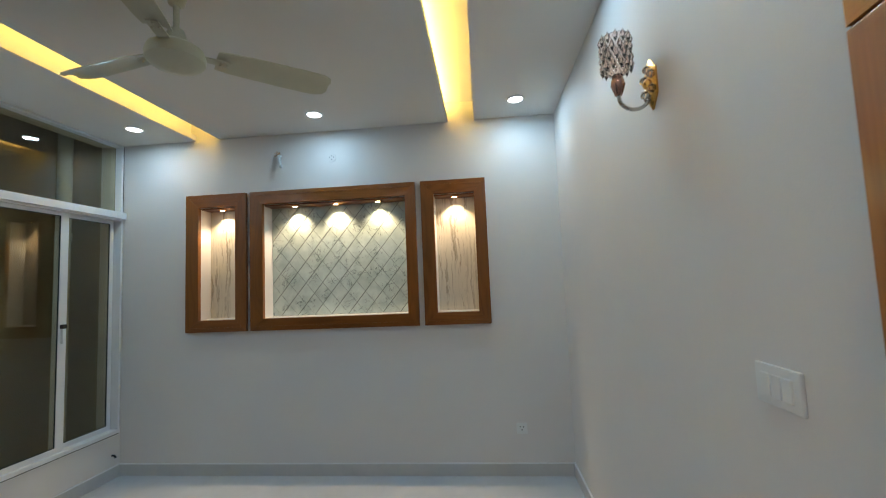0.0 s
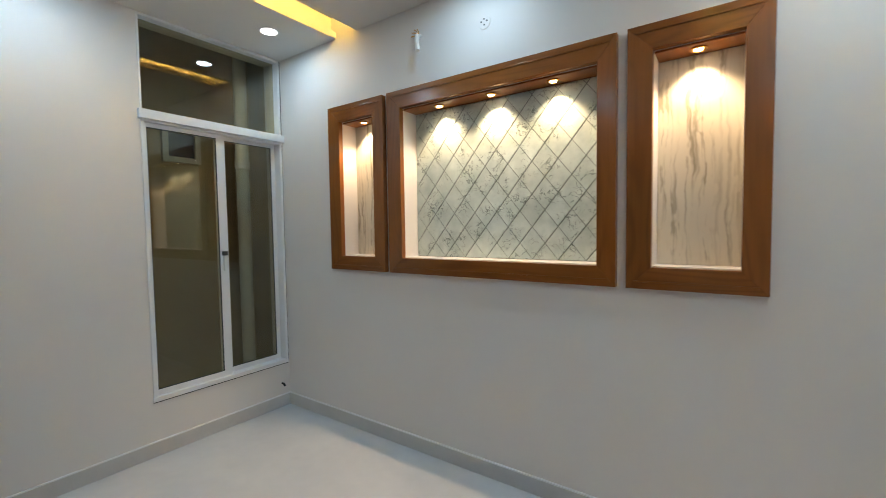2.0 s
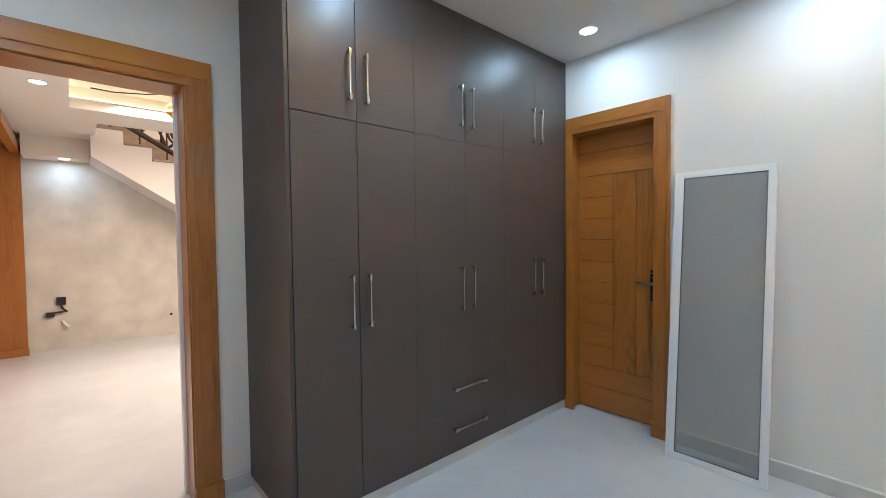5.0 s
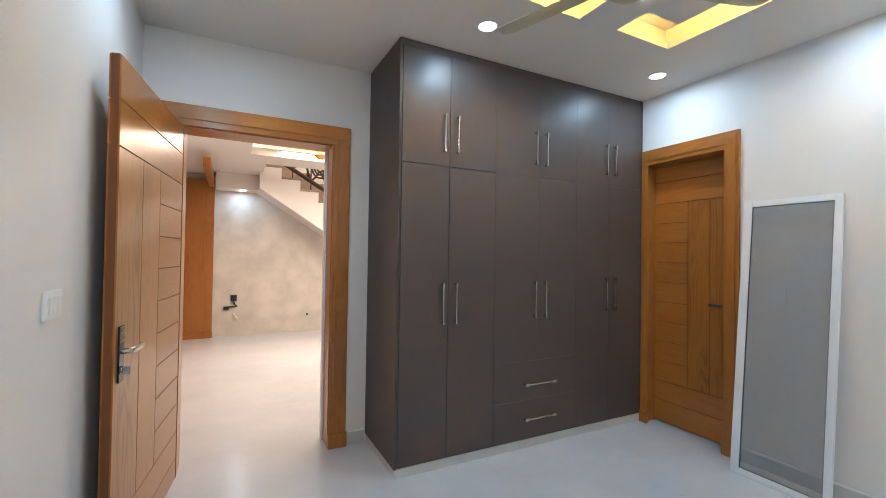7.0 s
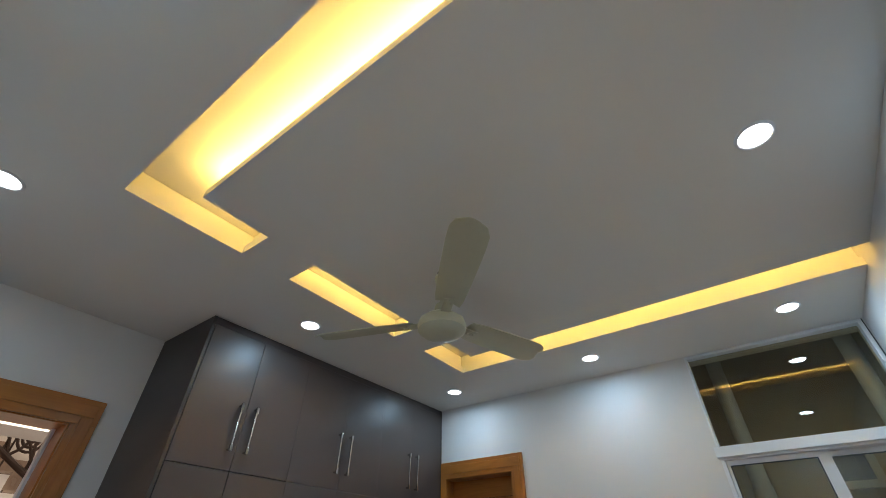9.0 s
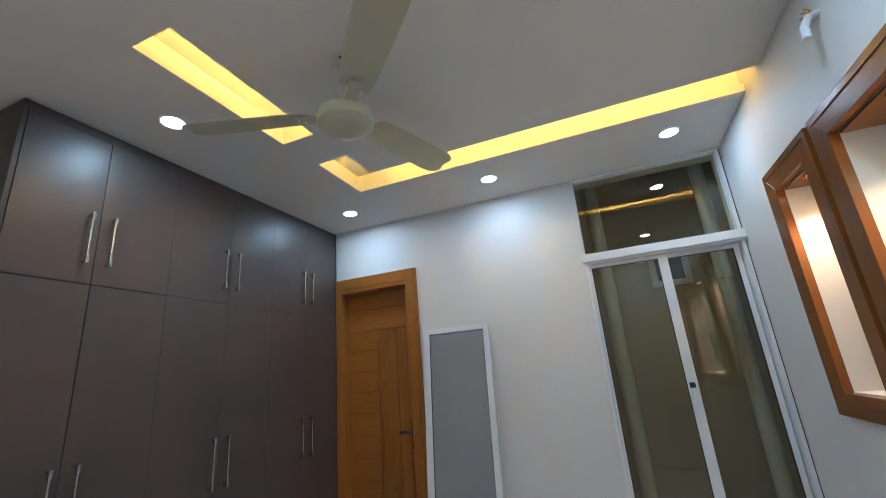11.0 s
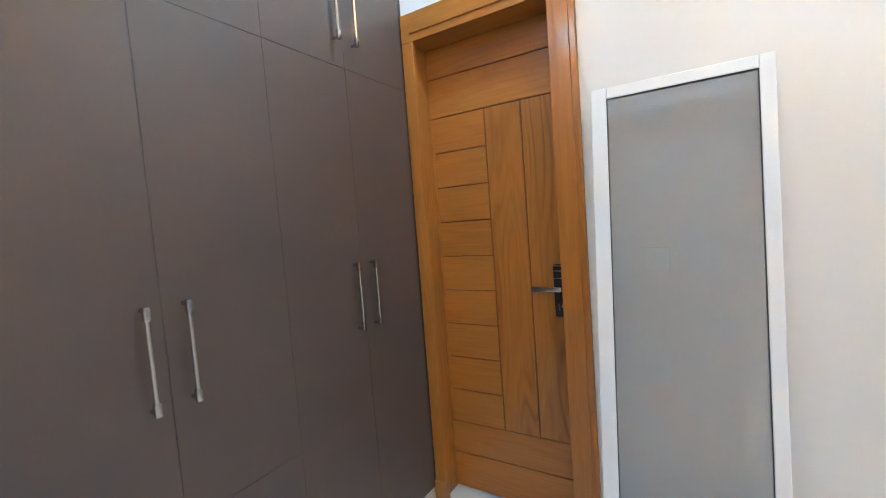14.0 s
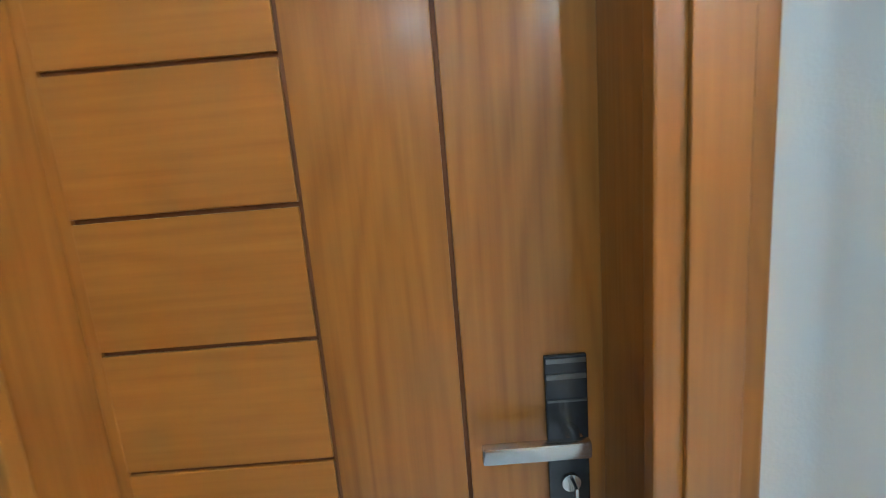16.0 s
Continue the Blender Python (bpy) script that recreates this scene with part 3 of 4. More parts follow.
# room door: wide open into the room, hinged near the east wall
frame2 = thing("door_frame_2", (2.92, -0.6, 0), "varnished teak frame around the open bedroom doorway", "door frame", kind="structure")
part("jamb", box(2.44, 2.470, -0.8, -0.6, 0, 2.115), WOOD_CASE, frame2)
part("jamb", box(3.36, 3.39, -0.8, -0.6, 0, 2.115), WOOD_CASE, frame2)
part("head", box(2.44, 3.39, -0.8, -0.6, 2.115, 2.145), WOOD_X, frame2)
part("door_stop", box(2.470, 2.484, -0.80, -0.752, 0, 2.115), WHITE, frame2, "pale painted door stop")
for y0, y1 in ((-0.6, -0.580), (-0.820, -0.8)):
    part("casing", box(2.345, 2.462, y0, y1, 0, 2.122, 0.003), WOOD_CASE, frame2)
    part("casing", box(3.366, 3.485, y0, y1, 0, 2.122, 0.003), WOOD_CASE, frame2)
    part("casing", box(2.345, 3.485, y0, y1, 2.122, 2.252, 0.003), WOOD_X, frame2)
part("bead", box(2.372, 2.432, -0.580, -0.574, 0.0, 2.16, 0.002), WOOD_CASE, frame2)
part("bead", box(2.372, 3.458, -0.580, -0.574, 2.162, 2.225, 0.002), WOOD_X, frame2)
part("plinth_block", box(2.338, 2.468, -0.6, -0.568, 0, 0.10, 0.003), WOOD_CASE, frame2)

hx, hy, fx, fy = 3.362, -0.572, 3.485, 0.392
ln = math.hypot(fx - hx, fy - hy)
ux, uy = (fx - hx) / ln, (fy - hy) / ln
door2 = thing("door_2", (hx, hy, 0), "open varnished teak bedroom door with grooved planks", "door", kind="structure")
plank_leaf(door2, lambda u, w, z: (hx + ux * u - uy * w, hy + uy * u + ux * w, z), WOOD_Y, ln, 2.11, two_sides=True, drop=0.055)


# ---------------------------------------------------------------- window and light shaft
win = thing("window_1", (0, 2.52, 0.33), "tall white aluminium sliding window with bronze glass and fixed transom", "window", kind="structure")
for nm, b in (("bottom_rail", (-0.128, 0.010, 2.042, 2.988, 0.337, 0.366)),
              ("side_frame", (-0.128, 0.008, 2.045, 2.066, 0.366, 2.048)), ("side_frame", (-0.128, 0.008, 2.968, 2.988, 0.366, 2.048)),
              ("transom_bar", (-0.10, 0.030, 2.032, 2.998, 2.062, 2.118)), ("head_rail", (-0.128, 0.010, 2.045, 2.988, 2.048, 2.062)),
              ("top_frame", (-0.10, 0.004, 2.045, 2.988, 2.670, 2.685)), ("side_frame", (-0.10, 0.004, 2.045, 2.058, 2.118, 2.670)), ("side_frame", (-0.10, 0.004, 2.968, 2.988, 2.118, 2.670))):
    part(nm, box(*b, 0.003), WHITE, win)
for x0, y0, y1 in ((-0.042, 2.067, 2.552), (-0.080, 2.505, 2.962)):
    front = y0 < 2.2
    sash = part("sash", slab("x", y0, y1, 0.367, 2.047, x0, x0 + 0.026, [(y0 + (0.014 if front else 0.046), y1 - (0.056 if front else 0.030), 0.402, 2.022)]), WHITE, win)
    pane = part("pane", box(x0 + 0.010, x0 + 0.016, y0 + 0.008, y1 - 0.012, 0.392, 2.030), PANE, sash, "bronze tinted glass")
    pane.visible_shadow = False
    g0, g1 = y0 + (0.014 if front else 0.046), y1 - (0.056 if front else 0.030)
    for gb in ((g0, g0 + 0.005, 0.402, 2.022), (g1 - 0.005, g1, 0.402, 2.022), (g0 + 0.005, g1 - 0.005, 0.402, 0.407), (g0 + 0.005, g1 - 0.005, 2.017, 2.022)):
        part("gasket", box(x0 + 0.0165, x0 + 0.022, *gb), BLACK, sash, "black glazing gasket")
pane = part("pane", box(-0.056, -0.050, 2.06, 2.966, 2.120, 2.668), PANE, win, "bronze tinted glass")
pane.visible_shadow = False
# bottom strip is the shade under the rail, coloured black; north strips are gaskets
for b in ((-0.05, 0.004, 2.045, 2.986, 0.331, 0.3365), (-0.05, 0.003, 2.9885, 2.9935, 0.337, 2.048), (-0.05, 0.003, 2.9885, 2.9935, 2.119, 2.684)):
    part("shade_gasket_line", box(*b), BLACK, win, "black line, shade gap below and gasket at the side")
latch = part("latch", box(-0.016, 0.012, 2.505, 2.535, 1.215, 1.245, 0.004), BLACK, win, "black window latch")
part("latch_handle", box(-0.016, 0.006, 2.510, 2.532, 1.11, 1.213, 0.005), PLASTIC, win, "white latch handle")

structure("shaft_wall", box(-1.10, -0.98, 1.3, 3.5, 0, 3.4), SHAFT, "ochre plastered wall across the light shaft", "wall")
structure("shaft_side_wall", box(-0.98, -0.2, 3.30, 3.42, 0, 3.4), SHAFT, "ochre plastered side wall of the light shaft", "wall")
structure("shaft_side_wall_south", box(-0.98, -0.2, 1.3, 1.42, 0, 3.4), SHAFT, "ochre plastered side wall of the light shaft", "wall")
structure("shaft_roof", box(-1.1, -0.2, 1.3, 3.42, 3.4, 3.5), SHAFT, "plaster slab closing the light shaft", "ceiling")
for x, y in ((-0.50, 2.95), (-0.56, 2.17)):
    t = thing("drain_pipe", (x, y, 0), "pale grey plastic drain pipe in the light shaft", "pipe", "drain pipes")
    part("pipe", lathe([(0.0, 0.0), (0.05, 0.0), (0.05, 3.39), (0.0, 3.39)], Matrix.Translation((x, y, 0)), 20), SHAFT_PIPE, t, smooth=True)
    part("collar", lathe([(0.05, 0), (0.058, 0.002), (0.058, 0.07), (0.05, 0.072)], Matrix.Translation((x, y, 1.9)), 20), SHAFT_PIPE, t, smooth=True)
vent = thing("vent_window", (-0.98, 2.68, 1.98), "small dark ventilator with a pale frame in the shaft wall", "vent")
part("frame", slab("x", 2.53, 2.83, 1.97, 2.26, -0.98, -0.945, [(2.575, 2.785, 2.015, 2.215)]), SHAFT_PIPE, vent)
part("pane", box(-0.978, -0.968, 2.575, 2.785, 2.015, 2.215), DARKHOLE, vent, "dark glass")

# ---------------------------------------------------------------- ceiling fixtures
t = None
for x, y in DOWNLIGHTS:
    mm = Matrix.Translation((x, y, H))
    if t is None:
        t = thing("ceiling_downlight", (x, y, H), "round white recessed downlight, lit cool white", "downlight", "ceiling downlights")
        part("trim_ring", lathe([(0.050, 0.0), (0.062, 0.0), (0.062, -0.003), (0.054, -0.007), (0.050, -0.004)], mm, 32), WHITE, t, smooth=True)
        part("diffuser", lathe([(0.0, -0.001), (0.051, -0.001), (0.051, -0.004), (0.0, -0.005)], mm, 32), DISC, t, smooth=True)
    else:
        copy_thing(t, mm)
for (x, y, sx, sy) in [(0.87, 1.95, 0.012, 2.05), (0.97, 0.895, 0.22, 0.012), (1.785, 0.872, 0.78, 0.012), (2.60, 0.872, 0.28, 0.012), (2.735, 1.95, 0.012, 2.05)]:
    tagged(part("led_strip", box(x - sx / 2, x + sx / 2, y - sy / 2, y + sy / 2, H + 0.046, H + 0.052), LED), "warm yellow led strip hidden in the ceiling cove", "led strip", "cove strips")


def ceiling_fan(cx, cy, zb):
    t = thing("ceiling_fan", (cx, cy, H), "cream three-blade ceiling fan hanging from a short rod", "fan")
    mm = Matrix.Translation((cx, cy, 0))
    part("canopy", lathe([(0.0, H - 0.03), (0.034, H - 0.03), (0.038, H - 0.045), (0.030, H - 0.075), (0.016, H - 0.085), (0.0, H - 0.085)], mm), CREAM, t, smooth=True)
    part("rod", lathe([(0.0, H), (0.012, H), (0.012, zb + 0.06), (0.0, zb + 0.06)], mm, 16), CREAM, t, smooth=True)
    part("lower_cup", lathe([(0.0, zb + 0.12), (0.03, zb + 0.12), (0.045, zb + 0.07), (0.04, zb + 0.055), (0.0, zb + 0.055)], mm), CREAM, t, smooth=True)
    part("motor", lathe([(0.0, zb + 0.06), (0.075, zb + 0.056), (0.102, zb + 0.036), (0.110, zb + 0.010), (0.107, zb - 0.012), (0.088, zb - 0.028), (0.05, zb - 0.036), (0.0, zb - 0.038)], mm, 40), CREAM, t, smooth=True)
    for ang in (45.5, 165.5, 285.5):
        r = pose(cx, cy, zb + 0.036, 0, -2.6, ang)
        bm = bmesh.new()
        rows = []
        stations = ((0.15, 0.052), (0.20, 0.060), (0.30, 0.066), (0.42, 0.070), (0.54, 0.073), (0.61, 0.071), (0.648, 0.056), (0.662, 0.030))
        for rad, half in stations:
            row = []
            for k in range(5):
                s = -1 + k / 2
                row.append(Vector((rad, s * half, 0.012 * (1 - s * s) - s * half * 0.27)))
            rows.append(row)
        for dz in (0.0, -0.004):
            grid = [[bm.verts.new(p + Vector((0, 0, dz))) for p in row] for row in rows]
            for ra, rb in zip(grid, grid[1:]):
                for k in range(4):
                    bm.faces.new((ra[k], ra[k + 1], rb[k + 1], rb[k]))
            if dz == 0.0:
                top = grid
        rim = lambda g: [row[0] for row in g] + g[-1][1:-1] + [row[-1] for row in reversed(g)] + g[0][-2:0:-1]
        ta, tb = rim(top), rim(grid)
        for k in range(len(ta)):
            l = (k + 1) % len(ta)
            bm.faces.new((ta[k], ta[l], tb[l], tb[k]))
        bm.transform(r)
        blade = part("blade", bm, CREAM, t, smooth=True)
        bm = box(0.085, 0.20, -0.022, 0.022, -0.012, -0.006, 0.002)
        for u, v in ((0.165, 0.012), (0.165, -0.012), (0.19, 0)):
            bm = lathe([(0, -0.012), (0.005, -0.012), (0.004, -0.017), (0, -0.017)], Matrix.Translation((u, v, 0)), 8, bm)
        bm.transform(r)
        part("blade_arm", bm, CREAM, blade, smooth=True)
    return t


ceiling_fan(1.775, 1.32, 2.382)

hook = thing("ceiling_hook", (1.79, 1.31, H), "small bare wire hook in the ceiling beside the fan", "hook")
part("hook", tube([(1.79, 1.31, H), (1.79, 1.31, H - 0.02), (1.80, 1.315, H - 0.032), (1.812, 1.32, H - 0.022)], 0.003), BLACKMETAL, hook)


# ---------------------------------------------------------------- wardrobe
def pull(x, y, z, along, length):
    """A slim bow handle on two feet, standing off a front that faces +y."""
    r = length / 2
    d = Vector((1, 0, 0)) if along == "x" else Vector((0, 0, 1))
    c = Vector((x, y, z))
    o = Vector((0, 0.030, 0))
    thick = 0.0085 if along == "x" else 0.0058
    bm = tube([c - d * (r - 0.004) + o * 0.92, c + d * (r - 0.004) + o * 0.92], thick, 10)
    for s in (-1, 1):
        a, b = c + d * s * (r - 0.034), c + d * s * r
        lo, hi = Vector((min(a.x, b.x), y, min(a.z, b.z))), Vector((max(a.x, b.x), y + 0.034, max(a.z, b.z)))
        side = Vector((0, 0, 0.0115)) if along == "x" else Vector((0.0075, 0, 0))
        lo, hi = lo - side, hi + side
        bm = box(lo.x, hi.x, y + 0.020, hi.y, lo.z, hi.z, 0.003, bm)
        mid = c + d * s * (r - 0.010)
        bm = tube([mid, mid + o * 0.8], 0.006, 8, bm)
    return bm


ward = thing("wardrobe", (1.1, -0.3, 0), "floor-to-ceiling built-in wardrobe in dark brown laminate with steel pulls", "wardrobe")
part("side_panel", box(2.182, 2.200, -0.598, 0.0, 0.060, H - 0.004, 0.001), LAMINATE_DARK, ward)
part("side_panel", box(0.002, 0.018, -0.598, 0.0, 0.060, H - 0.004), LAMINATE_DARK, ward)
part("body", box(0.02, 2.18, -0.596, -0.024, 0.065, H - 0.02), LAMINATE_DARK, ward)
part("plinth", box(0.002, 2.192, -0.598, -0.008, 0.0, 0.0595), PLINTH, ward, "pale tiled plinth")
part("top_filler", box(0.019, 2.181, -0.05, -0.003, H - 0.045, H - 0.004), LAMINATE, ward)
EDGES = [2.180, 1.848, 1.492, 1.108, 0.748, 0.395, 0.020]
for i in range(6):
    x1, x0 = EDGES[i], EDGES[i + 1]
    mid = i in (2, 3)
    hx_ = (x0 + 0.045) if i % 2 == 0 else (x1 - 0.050)
    gl, gr = (0.0016 if i <= 1 else 0.0005), (0.0016 if i == 0 else 0.0005)      # first bay has the widest joints
    gz, bev = (0.0018, 0.0012) if i <= 1 else (0.0006, 0.0004)
    lo = part("lower_door", box(x0 + gr, x1 - gl, -0.020, 0.0, 0.6165 if mid else 0.066, 1.926 - gz, bev), LAMINATE, ward)
    part("handle", pull(hx_, 0.0, 1.068 if i > 3 else 1.05, "z", 0.262), CHROME, lo, "brushed steel bow handle", smooth=True)
    up = part("upper_door", box(x0 + gr, x1 - gl, -0.020, 0.0, 1.926 + gz, H - 0.048, bev), LAMINATE, ward)
    part("handle", pull(hx_, 0.0, 2.135, "z", 0.245), CHROME, up, "brushed steel bow handle", smooth=True)
for z0, z1, hz in ((0.066, 0.3394, 0.212), (0.3406, 0.6153, 0.455)):
    dr = part("drawer", box(0.7486, 1.4914, -0.020, 0.0, z0, z1, 0.0004), LAMINATE, ward)
    part("handle", pull(1.098, 0.0, hz, "x", 0.28), CHROME, dr, "brushed steel bow handle", smooth=True)


# ---------------------------------------------------------------- loose fly screen leaning on the west wall
def fly_screen():
    y0, y1, hgt, foot, head = 0.810, 1.318, 1.745, 0.185, 0.026
    t = thing("fly_screen", (foot, (y0 + y1) / 2, 0), "loose white-framed grey fly screen leaning against the wall", "fly screen")
    lean = math.degrees(math.asin((foot - head) / hgt))
    m = Matrix.Translation((foot, 0, 0)) @ pose(0, 0, 0, 0, -lean, 0)
    w, wl = 0.038, 0.050
    for nm, b in (("side_rail", (0, 0.022, y0, y0 + wl, 0.0, hgt)), ("side_rail", (0, 0.022, y1 - w, y1, 0.0, hgt)), ("bottom_rail", (0.001, 0.021, y0 + wl, y1 - w, 0.0, w)), ("top_rail", (0.001, 0.021, y0 + wl, y1 - w, hgt - w, hgt))):
        bm = box(*b, 0.003)
        bm.transform(m)
        part(nm, bm, WHITE, t)
    for b in ((0.008, 0.018, y0 + wl, y0 + wl + 0.0026, w, hgt - w), (0.008, 0.018, y1 - w - 0.0026, y1 - w, w, hgt - w), (0.008, 0.018, y0 + wl + 0.0026, y1 - w - 0.0026, hgt - w - 0.0026, hgt - w), (0.008, 0.018, y0 + wl + 0.0026, y1 - w - 0.0026, w, w + 0.0026)):
        bm = box(*b)
        bm.transform(m)
        part("gasket", bm, BLACK, t, "black rubber spline")
    bm = box(0.010, 0.0115, y0 + wl, y1 - w, w, hgt - w)
    bm.transform(m)
    part("mesh", bm, MESH, t, "grey woven mesh")


fly_screen()


# ---------------------------------------------------------------- wall fittings
def switch_plate(axis, x, y, z, w, h, out, label, rockers=2):
    t = thing("switch_plate", (x, y, z - h / 2), label, "switch", "wall plates")
    def b(u0, u1, d0, d1, z0, z1, bev):
        d0, d1 = sorted((d0 * out, d1 * out))
        return box(x + d0, x + d1, y + u0, y + u1, z0, z1, bev) if axis == "x" else box(x + u0, x + u1, y + d0, y + d1, z0, z1, bev)
    part("plate", b(-w / 2, w / 2, 0.0, 0.009, z - h / 2, z + h / 2, 0.003), PLASTIC, t)
    for i in range(rockers):
        a = -w * 0.36 + i * (w * 0.72) / rockers
        part("rocker", b(a + 0.002, a + w * 0.72 / rockers - 0.002, 0.008, 0.013, z - h * 0.28, z + h * 0.28, 0.002), PLASTIC, t)
    return t


switch_plate("x", 3.575, 0.735, 1.19, 0.135, 0.085, -1, "white plastic switch plate on the wall by the door", 3)
switch_plate("x", 0.0, 0.987, 1.14, 0.088, 0.088, 1, "white switch plate half hidden behind the fly screen", 2)
sock = switch_plate("y", 3.204, 3.0, 0.338, 0.078, 0.078, -1, "white socket plate low on the feature wall", 0)
for dx, dz in ((-0.012, 0.012), (0.012, 0.012), (0.0, -0.010)):
    part("pin_hole", lathe([(0, 0), (0.0045, 0), (0.0045, 0.0105), (0, 0.0105)], Matrix.Translation((3.204 + dx, 3.0, 0.338 + dz)) @ pose(0, 0, 0, 90), 10), BLACK, sock)
hole = thing("point_cover", (1.808, 3.0, 2.462), "round white wiring point cover with dark screws on the wall", "cover plate")
part("plate", lathe([(0, 0), (0.036, 0), (0.034, 0.004), (0, 0.005)], Matrix.Translation((1.808, 3.0, 2.466)) @ pose(0, 0, 0, 90), 28), WALL, hole, smooth=True)
for dx, dz in ((-0.017, 0.004), (0.017, 0.004), (0.0, -0.014), (0.0, 0.016)):
    part("screw", lathe([(0, 0), (0.005, 0), (0.004, 0.008), (0, 0.008)], Matrix.Translation((1.808 + dx, 3.0, 2.466 + dz)) @ pose(0, 0, 0, 90), 10), DARKSTEEL, hole)
wire = thing("loose_wires", (1.385, 3.0, 2.49), "bare cable ends and a white sleeve sticking out of the wall", "cable")
part("sleeve", tube([(1.375, 3.0, 2.51), (1.381, 2.965, 2.50), (1.402, 2.935, 2.45), (1.415, 2.925, 2.395)], 0.013), PLASTIC, wire, smooth=True)
for dx, dz in ((-0.03, 0.02), (-0.012, 0.032), (0.012, 0.03), (-0.035, -0.002)):
    part("wire_end", tube([(1.375, 3.0, 2.505), (1.375 + dx * 0.5, 2.975, 2.51 + dz * 0.7), (1.375 + dx, 2.96, 2.503 + dz)], 0.0028, 6), GOLDMETAL, wire)
stub = thing("cable_stub", (0.0, 2.93, 0.17), "short dark cable stub low on the wall", "cable")
part("stub", tube([(0.0, 2.93, 0.18), (0.018, 2.932, 0.178), (0.026, 2.938, 0.16)], 0.008), BLACKMETAL, stub, smooth=True)


def sconce(y, z):
    t = thing("wall_sconce", (3.575, y, z - 0.08), "gold and crystal wall sconce with one cup shade", "wall lamp")
    bm = lathe([(0.0, 0.0), (0.050, 0.0), (0.052, 0.006), (0.040, 0.014), (0.0, 0.018)], pose(3.575, y, z, 0, -90, 0) @ Matrix.Diagonal((1.75, 0.95, 1, 1)), 6)
    part("back_plate", bm, GOLDMETAL, t)
    for k in range(6):
        a = k * math.pi / 3
        bm = lathe([(0.0, 0), (0.017, 0.002), (0.010, 0.014), (0.0, 0.018)], pose(3.561, y + 0.034 * math.sin(a), z + 0.050 * math.cos(a), 0, -90, 0), 6)
        part("crystal", bm, CRYSTAL, t)
    bm = lathe([(0.0, 0), (0.020, 0.001), (0.016, 0.010), (0.006, 0.016), (0.0, 0.017)], pose(3.559, y, z, 0, -90, 0), 6)
    part("rosette", bm, GOLDMETAL, t, "polished gold rosette")
    cx, cy = 3.462, y
    part("arm", tube([(3.561, y, z - 0.03)] + [(3.512 + 0.05 * math.cos(a * math.pi / 12), y, z - 0.035 - 0.048 * math.sin(a * math.pi / 12)) for a in range(1, 12)] + [(cx, cy, z - 0.03)], 0.0065), CHROME, t, smooth=True)
    part("bobeche", lathe([(0.0, -0.075), (0.012, -0.07), (0.024, -0.035), (0.018, -0.008), (0.012, 0.0), (0.0, 0.002)], Matrix.Translation((cx, cy, z + 0.04)), 20), PINKMETAL, t, smooth=True)
    shade = part("shade", lathe([(0.018, 0.0), (0.040, 0.012), (0.047, 0.035), (0.050, 0.11), (0.054, 0.125), (0.050, 0.125), (0.046, 0.11), (0.043, 0.036), (0.036, 0.016), (0.018, 0.006)], Matrix.Translation((cx, cy, z + 0.035)) @ Matrix.Diagonal((0.90, 0.90, 1.08, 1)), 12), CRYSTAL, t, "faceted clear crystal cup")
    for row in range(4):
        for k in range(12):
            a = (k + 0.5 * (row % 2)) * 2 * math.pi / 12
            part("facet", lathe([(0.0, -0.023), (0.0105, 0.0), (0.0, 0.023)], Matrix.Translation((cx + 0.047 * math.cos(a), cy + 0.047 * math.sin(a), z + 0.066 + 0.031 * row)), 6), CRYSTAL, shade)


sconce(1.22, 2.07)

scrap = thing("floor_scrap", (2.14, 2.35, 0.0), "small dark dry scrap lying on the floor", "scrap")
bm = bmesh.new()
vs = [bm.verts.new(p) for p in ((2.125, 2.33, 0.001), (2.14, 2.338, 0.010), (2.158, 2.37, 0.003), (2.142, 2.365, 0.012), (2.133, 2.345, 0.004))]
bm.faces.new((vs[0], vs[1], vs[4])), bm.faces.new((vs[1], vs[3], vs[4])), bm.faces.new((vs[1], vs[2], vs[3]))
part("scrap", bm, DEBRIS, scrap)

# ---------------------------------------------------------------- hall beyond the doorway
structure("hall_wall_far", box(-1.6, 3.90, -5.45, -5.30, 0, 5.2), MOTTLED, "mottled beige wallpapered hall wall under the stairs", "wall")
structure("hall_wall_east", box(3.90, 4.05, -5.45, -0.8, 0, 2.95), WALL, "cream painted hall side wall", "wall")
structure("hall_wall_north_east", box(3.64, 3.90, -0.95, -0.8, 0, 2.95), WALL, "cream painted hall wall beside the bedroom", "wall")
structure("hall_wall_west", box(-1.75, -1.6, -5.45, -0.8, 0, 5.2), WALL, "cream painted hall end wall", "wall")
structure("hall_wall_north", box(-1.6, 0.0, -0.95, -0.8, 0, 2.95), WALL, "cream painted hall wall beside the bedroom", "wall")
structure("hall_ceiling", slab("z", -1.6, 3.90, -5.30, -0.8, 2.60, 2.70, [(-1.0, 2.88, -3.40, -1.7), (-1.6, 2.66, -5.30, -3.95)]), CEIL, "white hall ceiling with a lit tray", "ceiling")
structure("hall_tray_top", box(-1.2, 3.0, -3.60, -1.5, 2.84, 2.90), CEIL, "white tray ceiling above the hall", "ceiling")
structure("hall_tray_side", slab("z", -1.3, 3.1, -3.70, -1.4, 2.70, 2.84, [(-1.15, 2.98, -3.55, -1.55)]), CEIL, "white sides of the hall ceiling tray", "ceiling")
structure("stairwell_wall", slab("y", -1.6, 3.40, 2.70, 5.2, -3.95, -3.85), WALL, "cream wall of the stairwell above the hall", "wall")
structure("stairwell_wall_east", box(2.66, 2.78, -5.30, -3.95, 2.70, 5.2), WALL, "cream end wall of the stairwell", "wall")
